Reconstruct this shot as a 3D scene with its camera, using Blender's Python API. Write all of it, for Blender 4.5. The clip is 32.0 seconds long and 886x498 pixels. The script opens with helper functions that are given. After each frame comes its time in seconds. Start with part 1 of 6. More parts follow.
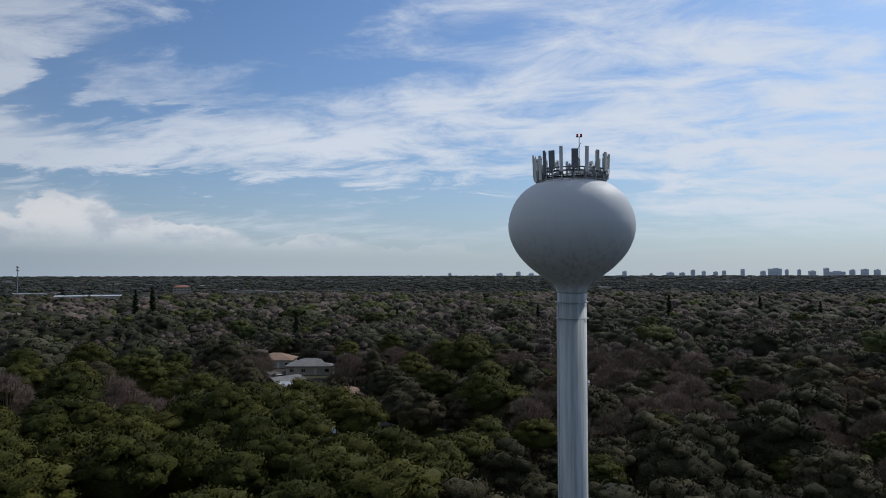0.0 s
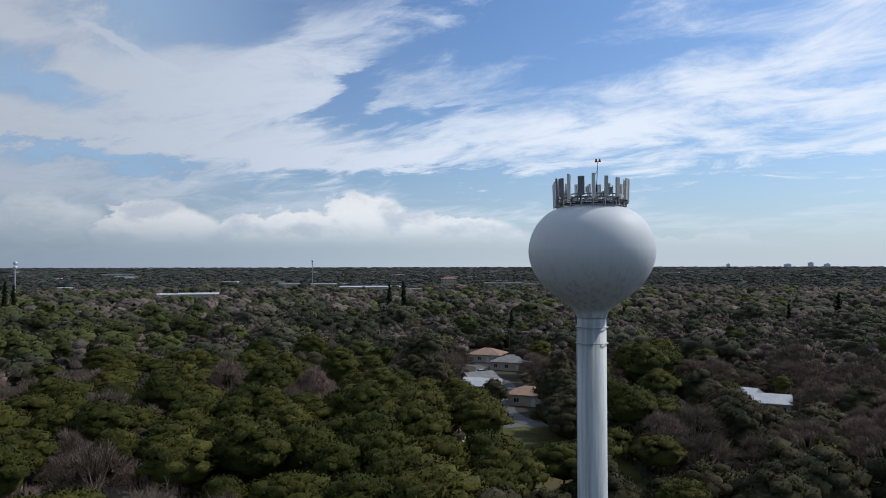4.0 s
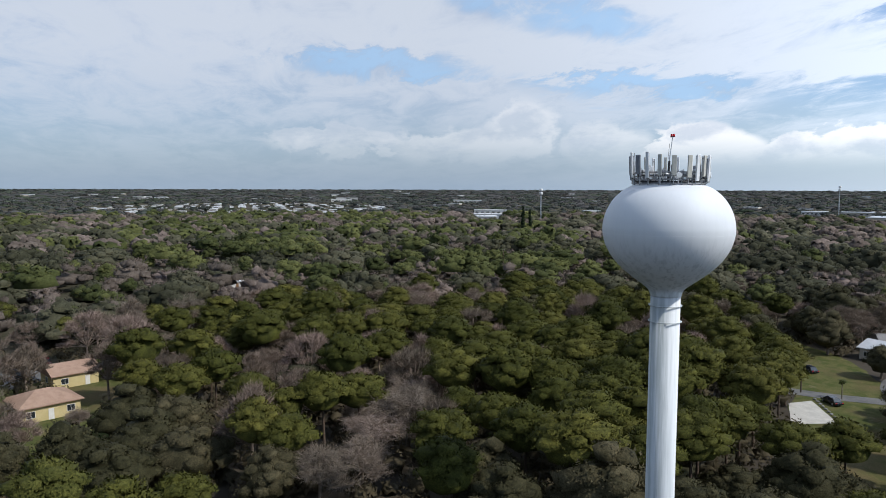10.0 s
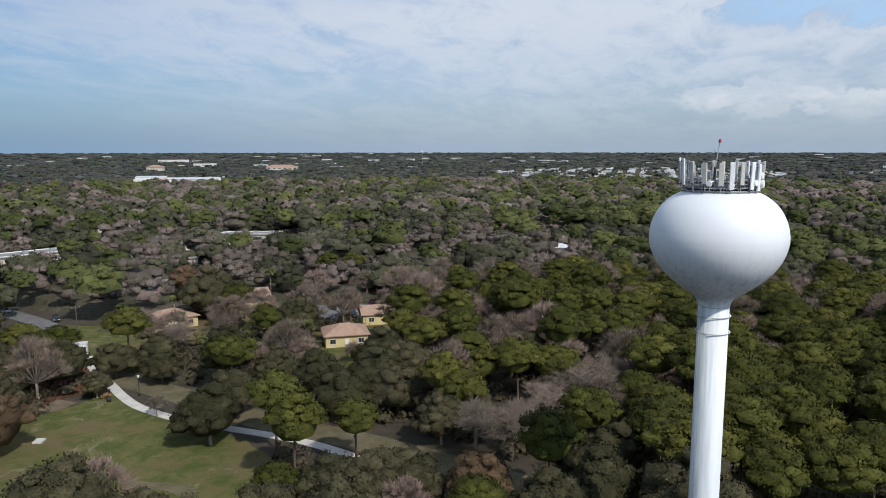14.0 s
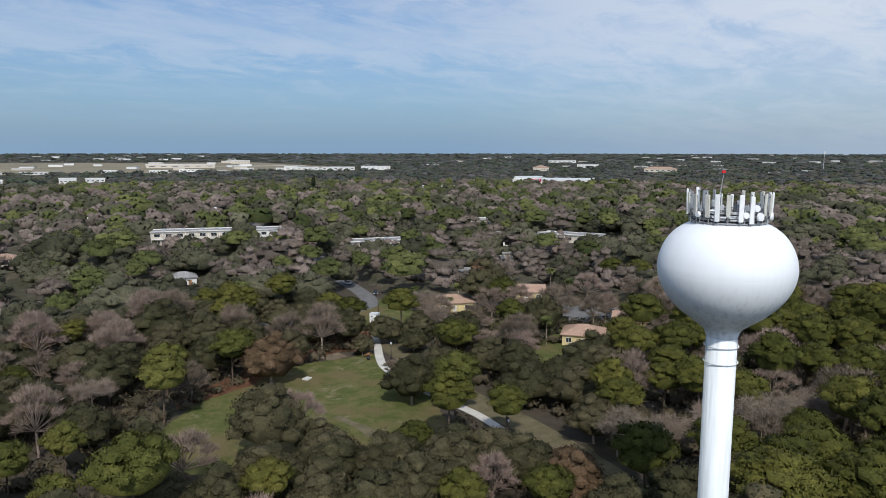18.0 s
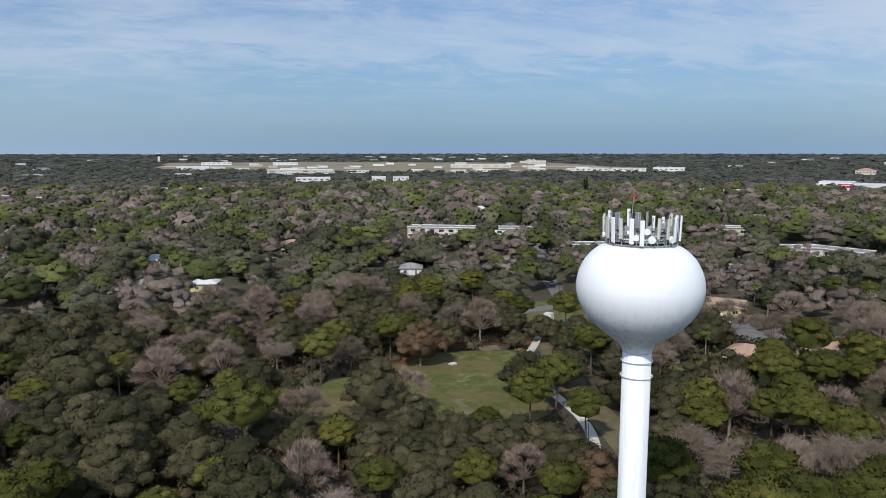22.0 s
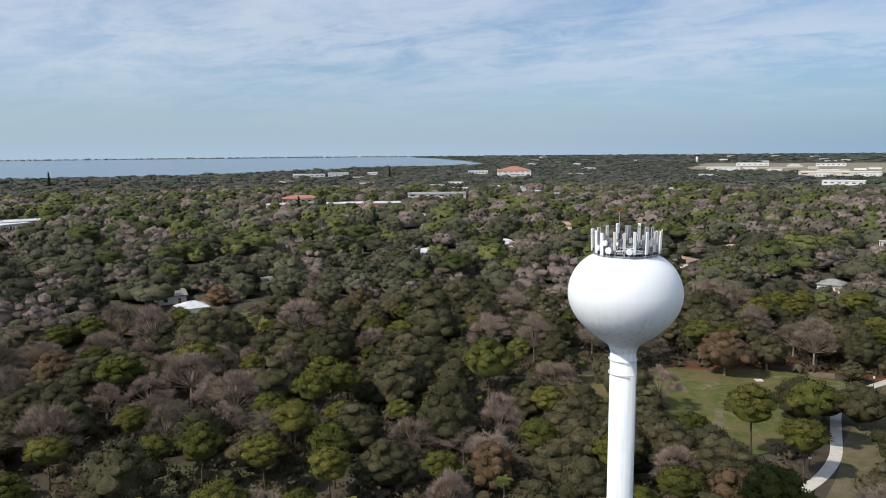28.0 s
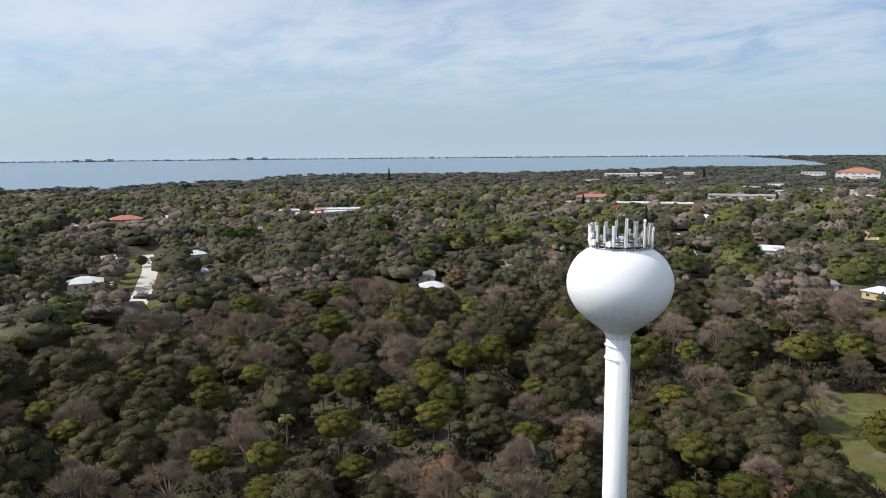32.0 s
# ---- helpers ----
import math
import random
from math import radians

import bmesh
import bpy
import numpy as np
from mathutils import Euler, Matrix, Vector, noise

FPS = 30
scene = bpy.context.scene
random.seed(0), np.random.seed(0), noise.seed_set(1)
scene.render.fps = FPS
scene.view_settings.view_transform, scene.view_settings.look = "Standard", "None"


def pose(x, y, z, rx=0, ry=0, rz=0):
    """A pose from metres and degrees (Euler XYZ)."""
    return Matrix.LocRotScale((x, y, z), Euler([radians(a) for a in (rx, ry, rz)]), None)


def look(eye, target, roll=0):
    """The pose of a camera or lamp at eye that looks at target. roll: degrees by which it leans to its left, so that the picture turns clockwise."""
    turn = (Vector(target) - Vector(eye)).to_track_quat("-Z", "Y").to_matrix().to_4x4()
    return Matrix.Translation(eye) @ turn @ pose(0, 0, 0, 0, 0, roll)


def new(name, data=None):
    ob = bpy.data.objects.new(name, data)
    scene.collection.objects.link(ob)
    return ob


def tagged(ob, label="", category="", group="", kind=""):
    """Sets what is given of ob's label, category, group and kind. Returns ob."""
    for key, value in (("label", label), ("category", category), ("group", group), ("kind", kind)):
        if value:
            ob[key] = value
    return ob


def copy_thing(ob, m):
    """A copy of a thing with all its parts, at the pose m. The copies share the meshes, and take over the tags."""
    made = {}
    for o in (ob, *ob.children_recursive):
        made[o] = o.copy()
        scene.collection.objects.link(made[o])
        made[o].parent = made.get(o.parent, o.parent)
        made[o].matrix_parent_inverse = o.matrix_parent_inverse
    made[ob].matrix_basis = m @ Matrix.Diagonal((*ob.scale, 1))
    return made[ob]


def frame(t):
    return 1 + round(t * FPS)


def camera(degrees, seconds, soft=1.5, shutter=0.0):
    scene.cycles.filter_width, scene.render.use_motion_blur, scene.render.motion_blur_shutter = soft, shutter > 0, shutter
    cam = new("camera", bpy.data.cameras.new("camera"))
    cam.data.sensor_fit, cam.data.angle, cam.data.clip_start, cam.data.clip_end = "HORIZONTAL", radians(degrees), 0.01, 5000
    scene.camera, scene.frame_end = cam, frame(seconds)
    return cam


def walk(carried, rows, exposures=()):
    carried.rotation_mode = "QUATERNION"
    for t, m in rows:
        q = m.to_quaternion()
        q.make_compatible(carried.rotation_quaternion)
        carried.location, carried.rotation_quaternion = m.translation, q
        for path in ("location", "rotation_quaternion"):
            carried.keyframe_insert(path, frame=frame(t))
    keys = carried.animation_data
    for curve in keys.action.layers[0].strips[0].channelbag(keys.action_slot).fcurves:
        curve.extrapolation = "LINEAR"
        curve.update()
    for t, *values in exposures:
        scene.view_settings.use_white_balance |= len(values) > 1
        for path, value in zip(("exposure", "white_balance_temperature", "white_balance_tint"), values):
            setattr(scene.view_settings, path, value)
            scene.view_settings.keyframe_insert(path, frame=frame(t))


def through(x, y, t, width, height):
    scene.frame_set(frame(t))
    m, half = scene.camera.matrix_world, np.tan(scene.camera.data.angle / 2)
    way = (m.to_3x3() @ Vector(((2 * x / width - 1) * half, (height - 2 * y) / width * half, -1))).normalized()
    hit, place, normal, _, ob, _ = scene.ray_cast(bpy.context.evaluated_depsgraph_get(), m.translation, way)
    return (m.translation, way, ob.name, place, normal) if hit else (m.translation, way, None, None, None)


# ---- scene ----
cam = camera(63.97, 32.0, soft=0.9)
PATH = [  # seconds, place, heading, tilt, lean
    (0.0, 0.00, -70.12, 33.34, 10.27, 2.14, -0.09),
    (0.5, 2.81, -69.98, 33.68, 13.97, 2.15, -0.15),
    (1.0, 5.76, -69.82, 34.03, 17.38, 2.09, -0.21),
    (1.5, 8.71, -69.62, 34.45, 20.49, 2.04, -0.23),
    (2.0, 11.68, -69.33, 34.91, 23.25, 2.01, -0.18),
    (2.5, 14.71, -68.90, 35.30, 25.93, 1.98, -0.14),
    (3.0, 17.89, -68.30, 35.62, 28.39, 1.93, -0.11),
    (3.5, 21.14, -67.66, 36.09, 30.41, 1.72, -0.08),
    (5.5, 33.83, -61.68, 38.12, 39.11, -0.40, -0.39),
    (6.0, 36.92, -59.98, 38.36, 44.38, -0.94, -0.36),
    (6.5, 39.95, -58.15, 38.77, 49.46, -1.42, -0.31),
    (7.0, 43.02, -56.08, 39.15, 52.25, -1.96, -0.22),
    (7.5, 46.03, -53.91, 39.55, 55.45, -2.52, -0.12),
    (8.0, 48.95, -51.52, 40.06, 60.16, -3.04, -0.10),
    (8.5, 51.68, -48.87, 40.53, 64.56, -3.57, -0.05),
    (9.0, 54.27, -45.97, 40.99, 68.58, -4.08, 0.03),
    (9.5, 56.85, -42.95, 41.51, 71.62, -4.54, 0.10),
    (10.0, 59.30, -39.65, 41.96, 73.81, -4.90, 0.14),
    (10.5, 61.61, -36.12, 42.53, 76.76, -5.47, 0.13),
    (11.0, 63.56, -32.46, 43.14, 81.47, -6.17, 0.04),
    (11.5, 65.36, -28.54, 43.77, 86.20, -6.86, -0.08),
    (12.0, 67.03, -24.51, 44.26, 90.72, -7.26, -0.14),
    (12.5, 68.31, -20.29, 44.70, 95.28, -7.63, -0.10),
    (13.0, 69.19, -15.96, 45.14, 99.59, -7.89, -0.04),
    (13.5, 69.79, -11.44, 45.63, 102.50, -7.92, -0.04),
    (15.5, 69.45, 6.99, 47.11, 117.47, -7.90, 0.00),
    (16.0, 68.87, 11.53, 47.43, 121.40, -7.88, 0.03),
    (16.5, 68.01, 16.03, 47.83, 126.01, -7.84, 0.08),
    (17.0, 66.96, 20.40, 48.19, 131.03, -7.84, 0.08),
    (17.5, 65.51, 24.73, 48.49, 134.41, -7.82, 0.05),
    (18.0, 63.65, 29.06, 48.79, 136.52, -7.87, 0.06),
    (18.5, 61.55, 33.23, 49.06, 138.50, -7.92, 0.09),
    (19.0, 59.32, 37.13, 49.35, 142.94, -7.90, 0.10),
    (19.5, 56.87, 40.95, 49.58, 147.14, -7.89, 0.10),
    (20.0, 54.16, 44.68, 49.89, 150.01, -7.86, 0.08),
    (20.5, 51.09, 48.38, 50.24, 152.69, -7.85, 0.04),
    (21.0, 47.75, 51.79, 50.57, 155.32, -7.86, -0.03),
    (21.5, 44.31, 54.91, 50.90, 157.96, -7.88, -0.06),
    (22.0, 40.63, 57.85, 51.23, 160.65, -7.89, -0.02),
    (22.5, 36.76, 60.57, 51.57, 163.32, -7.92, -0.06),
    (23.0, 32.73, 63.02, 51.92, 166.03, -7.94, -0.08),
    (23.5, 28.74, 65.17, 52.17, 168.77, -7.94, -0.11),
    (24.0, 24.66, 67.17, 52.39, 171.28, -7.96, -0.11),
    (24.5, 20.86, 68.93, 52.68, 173.88, -7.95, -0.12),
    (26.5, 2.81, 76.01, 53.70, 185.00, -7.89, -0.20),
    (27.0, -2.16, 76.57, 53.60, 187.77, -7.85, -0.28),
    (27.5, -6.88, 76.99, 53.49, 192.83, -7.80, -0.39),
    (28.0, -11.45, 77.33, 53.34, 203.01, -7.73, -0.49),
    (28.5, -16.37, 77.29, 53.32, 208.22, -7.71, -0.49),
    (29.0, -20.92, 76.97, 53.24, 212.23, -7.68, -0.49),
    (29.5, -25.51, 76.26, 53.15, 216.53, -7.65, -0.51),
    (30.0, -30.12, 75.18, 53.02, 218.82, -7.62, -0.52),
    (30.5, -34.67, 73.91, 52.91, 219.02, -7.63, -0.53),
    (31.0, -39.12, 72.54, 52.90, 220.65, -7.61, -0.51),
    (31.5, -43.50, 70.98, 52.98, 225.19, -7.60, -0.47),
    (32.0, -47.92, 69.11, 53.17, 228.90, -7.61, -0.41),
]
walk(cam, [(t, pose(x, y, z, 90 + tilt, 0, head) @ pose(0, 0, 0, 0, 0, lean)) for t, x, y, z, head, tilt, lean in PATH],
     exposures=[(0.0, -1.0, 6320, 10), (3.0, -0.8, 6320, 10), (6.0, -0.45, 6200, 10), (9.0, -0.2, 6320, 10), (13.0, -0.1, 6520, 10),
                (20.0, -0.06, 6480, 10), (26.0, 0.06, 6750, 10), (32.0, 0.28, 7080, 11)])

# ---- light: sun in the south-west, thin clouds ----
SUN_TURN, SUN_HEIGHT = 40.0, 45.0   # degrees from +Y towards +X, degrees up
sun = new("sun", bpy.data.lights.new("sun", "SUN"))
sun.data.energy, sun.data.angle, sun.data.color = 3.7, radians(0.6), (1.0, 0.95, 0.87)
sun_way = Vector((math.sin(radians(SUN_TURN)) * math.cos(radians(SUN_HEIGHT)),
                  math.cos(radians(SUN_TURN)) * math.cos(radians(SUN_HEIGHT)), math.sin(radians(SUN_HEIGHT))))
sun.matrix_world = look(sun_way * 400, (0, 0, 0))


class Nodes:
    """A short way to write node trees."""

    def __init__(self, tree):
        self.tree = tree
        tree.nodes.clear()

    def add(self, kind, **inputs):
        props = inputs.pop("props", {})
        n = self.tree.nodes.new(kind)
        for k, v in props.items():
            setattr(n, k, v)
        for k, v in inputs.items():
            key = int(k[1:]) if k[0] == "i" and k[1:].isdigit() else k.replace("_", " ")
            if isinstance(v, bpy.types.NodeSocket):
                self.tree.links.new(v, n.inputs[key])
            else:
                n.inputs[key].default_value = v
        return n

    def math(self, op, a, b=0.0, c=None):
        kw = {"i0": a, "i1": b}
        if c is not None:
            kw["i2"] = c
        return self.add("ShaderNodeMath", props={"operation": op}, **kw).outputs[0]

    def mix(self, fac, a, b):
        n = self.tree.nodes.new("ShaderNodeMix")
        n.data_type = "RGBA"
        for sock, v in ((n.inputs[0], fac), (n.inputs[6], a), (n.inputs[7], b)):
            if isinstance(v, bpy.types.NodeSocket):
                self.tree.links.new(v, sock)
            else:
                sock.default_value = v if isinstance(v, (int, float)) else (*v, 1.0)[:4]
        return n.outputs[2]

    def ramp(self, fac, lo, hi):
        return self.add("ShaderNodeMapRange", props={"interpolation_type": "SMOOTHSTEP"}, i0=fac, i1=lo, i2=hi, i3=0.0, i4=1.0).outputs[0]

    def noise(self, vec, scale, detail=4.0, rough=0.55, distort=0.0):
        return self.add("ShaderNodeTexNoise", Vector=vec, Scale=scale, Detail=detail, Roughness=rough, Distortion=distort).outputs[0]


world = bpy.data.worlds.new("sky")
scene.world = world
world.use_nodes = True
w = Nodes(world.node_tree)
sky = w.add("ShaderNodeTexSky", props={"sky_type": "NISHITA", "sun_disc": False, "sun_elevation": radians(SUN_HEIGHT),
                                       "sun_rotation": radians(SUN_TURN), "air_density": 1.0, "dust_density": 1.6, "ozone_density": 1.6})
way = w.add("ShaderNodeTexCoord").outputs["Generated"]
sep = w.add("ShaderNodeSeparateXYZ", Vector=way)
sx, sy, sz = sep.outputs
up = w.math("MAXIMUM", sz, 0.0)
flat = w.math("ADD", up, 0.16)
plane = w.add("ShaderNodeCombineXYZ", X=w.math("DIVIDE", sx, flat), Y=w.math("DIVIDE", sy, flat), Z=0.0).outputs[0]
streak = w.add("ShaderNodeMapping", Vector=plane, Rotation=(0, 0, radians(35)), Scale=(0.55, 1.25, 1.0)).outputs[0]
broad = w.noise(streak, 0.75, 5.0, 0.55, 0.5)
fine = w.noise(w.add("ShaderNodeMapping", Vector=plane, Rotation=(0, 0, radians(20)), Scale=(1.0, 1.5, 1.0)).outputs[0], 2.6, 9.0, 0.66, 0.5)
cover = w.math("ADD", w.math("MULTIPLY", broad, 0.46), w.math("MULTIPLY", fine, 0.54))
south = w.ramp(w.math("ADD", w.math("MULTIPLY", sy, 0.85), w.math("MULTIPLY", sx, 0.2)), 0.0, 0.75)


def toward(head, height, near, far):
    """1 in the part of the sky round a heading and a height, 0 outside."""
    d = (-math.sin(radians(head)) * math.cos(radians(height)), math.cos(radians(head)) * math.cos(radians(height)), math.sin(radians(height)))
    dot = w.add("ShaderNodeVectorMath", props={"operation": "DOT_PRODUCT"}, i0=way, i1=d).outputs["Value"]
    return w.ramp(dot, math.cos(radians(far)), math.cos(radians(near)))


# the sky's own bearings, in degrees, loosened by noise so that nothing in it has a hard outline
bearing = w.math("SUBTRACT", w.math("FLOORED_MODULO", w.math("MULTIPLY_ADD", w.math("ARCTAN2", w.math("MULTIPLY", sx, -1.0), sy), 57.2958, 60.0), 360.0), 60.0)
lift = w.math("MULTIPLY", w.math("ARCSINE", sz), 57.2958)
ripple = w.noise(w.add("ShaderNodeMapping", Vector=plane, Rotation=(0, 0, radians(-15)), Scale=(0.7, 1.6, 1.0)).outputs[0], 1.7, 6.0, 0.62, 0.3)
loose_b = w.math("ADD", bearing, w.math("ADD", w.math("MULTIPLY_ADD", ripple, 34.0, -17.0), w.math("MULTIPLY_ADD", fine, 9.0, -4.5)))
loose_l = w.math("ADD", lift, w.math("ADD", w.math("MULTIPLY_ADD", fine, 6.0, -3.0), w.math("MULTIPLY_ADD", ripple, 6.0, -3.0)))


def patch_of_sky(head, height, wide, tall, lean=0.0, b=None, l=None):
    """How far inside an oval of the sky: 1 in its middle, 0 at its rim, below 0 outside."""
    c, s = math.cos(radians(lean)), math.sin(radians(lean))
    db, dl = w.math("SUBTRACT", loose_b if b is None else b, head), w.math("SUBTRACT", loose_l if l is None else l, height)
    u = w.math("ADD", w.math("MULTIPLY", db, c / wide), w.math("MULTIPLY", dl, s / wide))
    v = w.math("ADD", w.math("MULTIPLY", db, -s / tall), w.math("MULTIPLY", dl, c / tall))
    return w.math("SUBTRACT", 1.0, w.math("SQRT", w.math("ADD", w.math("MULTIPLY", u, u), w.math("MULTIPLY", v, v))))


def most(items):
    out = items[0]
    for i in items[1:]:
        out = w.math("MAXIMUM", out, i)
    return out


# blue gaps and thick white sheets of the high cloud
thin = w.ramp(most([patch_of_sky(*p) for p in ((26, 19.5, 12, 6.0, -12), (36, 13.0, 8, 2.6, -20), (51, 20.0, 9, 4.5, -15), (79, 9.6, 9, 1.0, 3), (64, 13.0, 9, 1.4, 10),
                                               (57, 7.8, 9, 1.0, 0), (72, 16.0, 8, 1.3, 8), (30, 6.2, 16, 1.8, 0), (5, 6.0, 14, 2.0, 0), (44, 24.0, 30, 5.0, 0))]), -0.35, 0.75)
thick = w.ramp(most([patch_of_sky(*p) for p in ((-2, 14.0, 17, 8.0, 0), (52, 12.2, 11, 3.6, -4), (24, 10.0, 16, 3.0, -6), (68, 10.5, 9, 2.2, 4), (42, 9.6, 12, 2.0, 0), (90, 12.0, 26, 7.0, 0), (150, 7.6, 48, 1.5, 0), (163, 12.8, 15, 1.3, 0), (182, 8.0, 7, 0.5, 0), (118, 10.5, 22, 2.0, 0), (215, 10.0, 30, 3.0, 0), (138, 11.6, 9, 0.7, 0))]), -0.3, 0.8)
cover = w.math("ADD", w.math("SUBTRACT", cover, w.math("MULTIPLY", thin, 0.15)), w.math("MULTIPLY", thick, 0.07))
trail = w.ramp(patch_of_sky(56, 16.0, 5.5, 0.42, 20, w.math("MULTIPLY_ADD", ripple, 6.0, w.math("SUBTRACT", bearing, 3.0)), w.math("MULTIPLY_ADD", fine, 2.0, w.math("SUBTRACT", lift, 1.0))), 0.0, 0.7)
cover = w.math("ADD", cover, w.math("MULTIPLY", trail, 0.16))
cirrus = w.math("MULTIPLY", w.ramp(cover, 0.40, w.math("MULTIPLY_ADD", south, -0.03, 0.64)), w.math("MULTIPLY_ADD", south, 0.42, 0.50))
cirrus = w.math("MULTIPLY", cirrus, w.ramp(up, 0.02, w.math("MULTIPLY_ADD", south, -0.05, 0.15)))
# heaped clouds low over the southern and eastern horizon
heapco = w.add("ShaderNodeCombineXYZ", X=w.math("MULTIPLY", sx, 6.0), Y=w.math("MULTIPLY", sy, 6.0), Z=w.math("MULTIPLY", up, 11.0)).outputs[0]
heap = w.noise(heapco, 2.1, 8.0, 0.60, 0.15)
heap_b = w.math("ADD", bearing, w.math("MULTIPLY_ADD", heap, 9.0, -4.5))
heap_l = w.math("ADD", lift, w.math("MULTIPLY_ADD", heap, 5.0, -2.5))
heap_near = most([patch_of_sky(*p, 0.0, heap_b, heap_l) for p in ((38.5, 3.4, 4.6, 2.9), (44, 2.8, 5.0, 2.2), (31, 2.4, 6.0, 2.0), (22, 1.8, 7.0, 1.5), (54, 2.8, 5.0, 2.2), (49, 2.2, 5.0, 1.6), (12, 1.4, 9.0, 1.0))])
heap_faint = most([patch_of_sky(*p, 0.0, heap_b, heap_l) for p in ((61, 3.2, 4.0, 2.4), (67.5, 4.8, 3.2, 2.6), (73, 3.2, 6.0, 1.8), (82, 3.6, 7.0, 1.0))])
heap_fac = w.math("MULTIPLY", w.math("MAXIMUM", w.math("MULTIPLY", w.ramp(heap_near, 0.02, 0.22), 0.9), w.math("MULTIPLY", w.ramp(heap_faint, 0.02, 0.35), 0.42)), w.ramp(lift, 1.2, 4.4))
tint = w.add("ShaderNodeMix", props={"data_type": "RGBA", "blend_type": "MULTIPLY"}, i0=1.0, i6=sky.outputs[0], i7=(0.72, 0.96, 1.24, 1.0)).outputs[2]
tint = w.add("ShaderNodeVectorMath", props={"operation": "SCALE"}, i0=tint, Scale=w.math("MULTIPLY_ADD", south, 0.22, 1.0)).outputs[0]
haze = w.math("POWER", w.math("SUBTRACT", 1.0, w.math("MINIMUM", up, 1.0)), 9.0)
bay = w.ramp(w.math("ADD", w.math("MULTIPLY", sx, 0.85), w.math("MULTIPLY", sy, -0.5)), 0.2, 0.9)
eastern = toward(86, 18, 14, 54)
haze_col = w.mix(south, w.mix(eastern, w.mix(bay, (3.0, 4.7, 7.0), (4.6, 6.3, 8.4)), (4.4, 5.7, 7.4)), (7.4, 8.4, 9.4))
col = w.mix(w.math("MULTIPLY", haze, 0.75), tint, haze_col)
veil = w.math("MULTIPLY", w.ramp(w.noise(plane, 0.5, 3.0, 0.5, 0.3), 0.3, 0.75), w.math("MULTIPLY_ADD", bay, 0.3, 0.58))
col = w.mix(w.math("MULTIPLY", w.math("MULTIPLY", veil, w.ramp(up, 0.02, 0.22)), w.math("SUBTRACT", 1.0, south)), col, (5.7, 6.8, 8.5))
white = w.math("MULTIPLY", w.math("MULTIPLY", eastern, w.math("MULTIPLY_ADD", thin, -0.85, 1.0)), w.math("MULTIPLY_ADD", w.ramp(cover, 0.36, 0.60), 0.45, 0.40))
col = w.mix(w.math("MULTIPLY", white, w.ramp(up, -0.05, 0.20)), col, (8.6, 9.1, 10.0))
col = w.mix(w.math("MULTIPLY", w.math("MULTIPLY", thin, 0.6), w.ramp(bearing, 40.0, 62.0)), col, (5.4, 8.1, 11.4))
col = w.mix(cirrus, col, w.mix(south, (6.5, 7.3, 8.5), (9.8, 10.5, 11.6)))
col = w.mix(heap_fac, col, w.mix(w.ramp(heap, 0.36, 0.56), (7.2, 7.8, 8.8), (10.6, 10.7, 10.9)))
bright = w.math("MULTIPLY_ADD", south, 0.40, 1.0)
col = w.add("ShaderNodeVectorMath", props={"operation": "SCALE"}, i0=col, Scale=bright).outputs[0]
bg = w.add("ShaderNodeBackground", Color=col, Strength=0.095)
w.add("ShaderNodeOutputWorld", Surface=bg.outputs[0])

# ---- materials ----


def rgb(c):
    return (*c, 1.0)


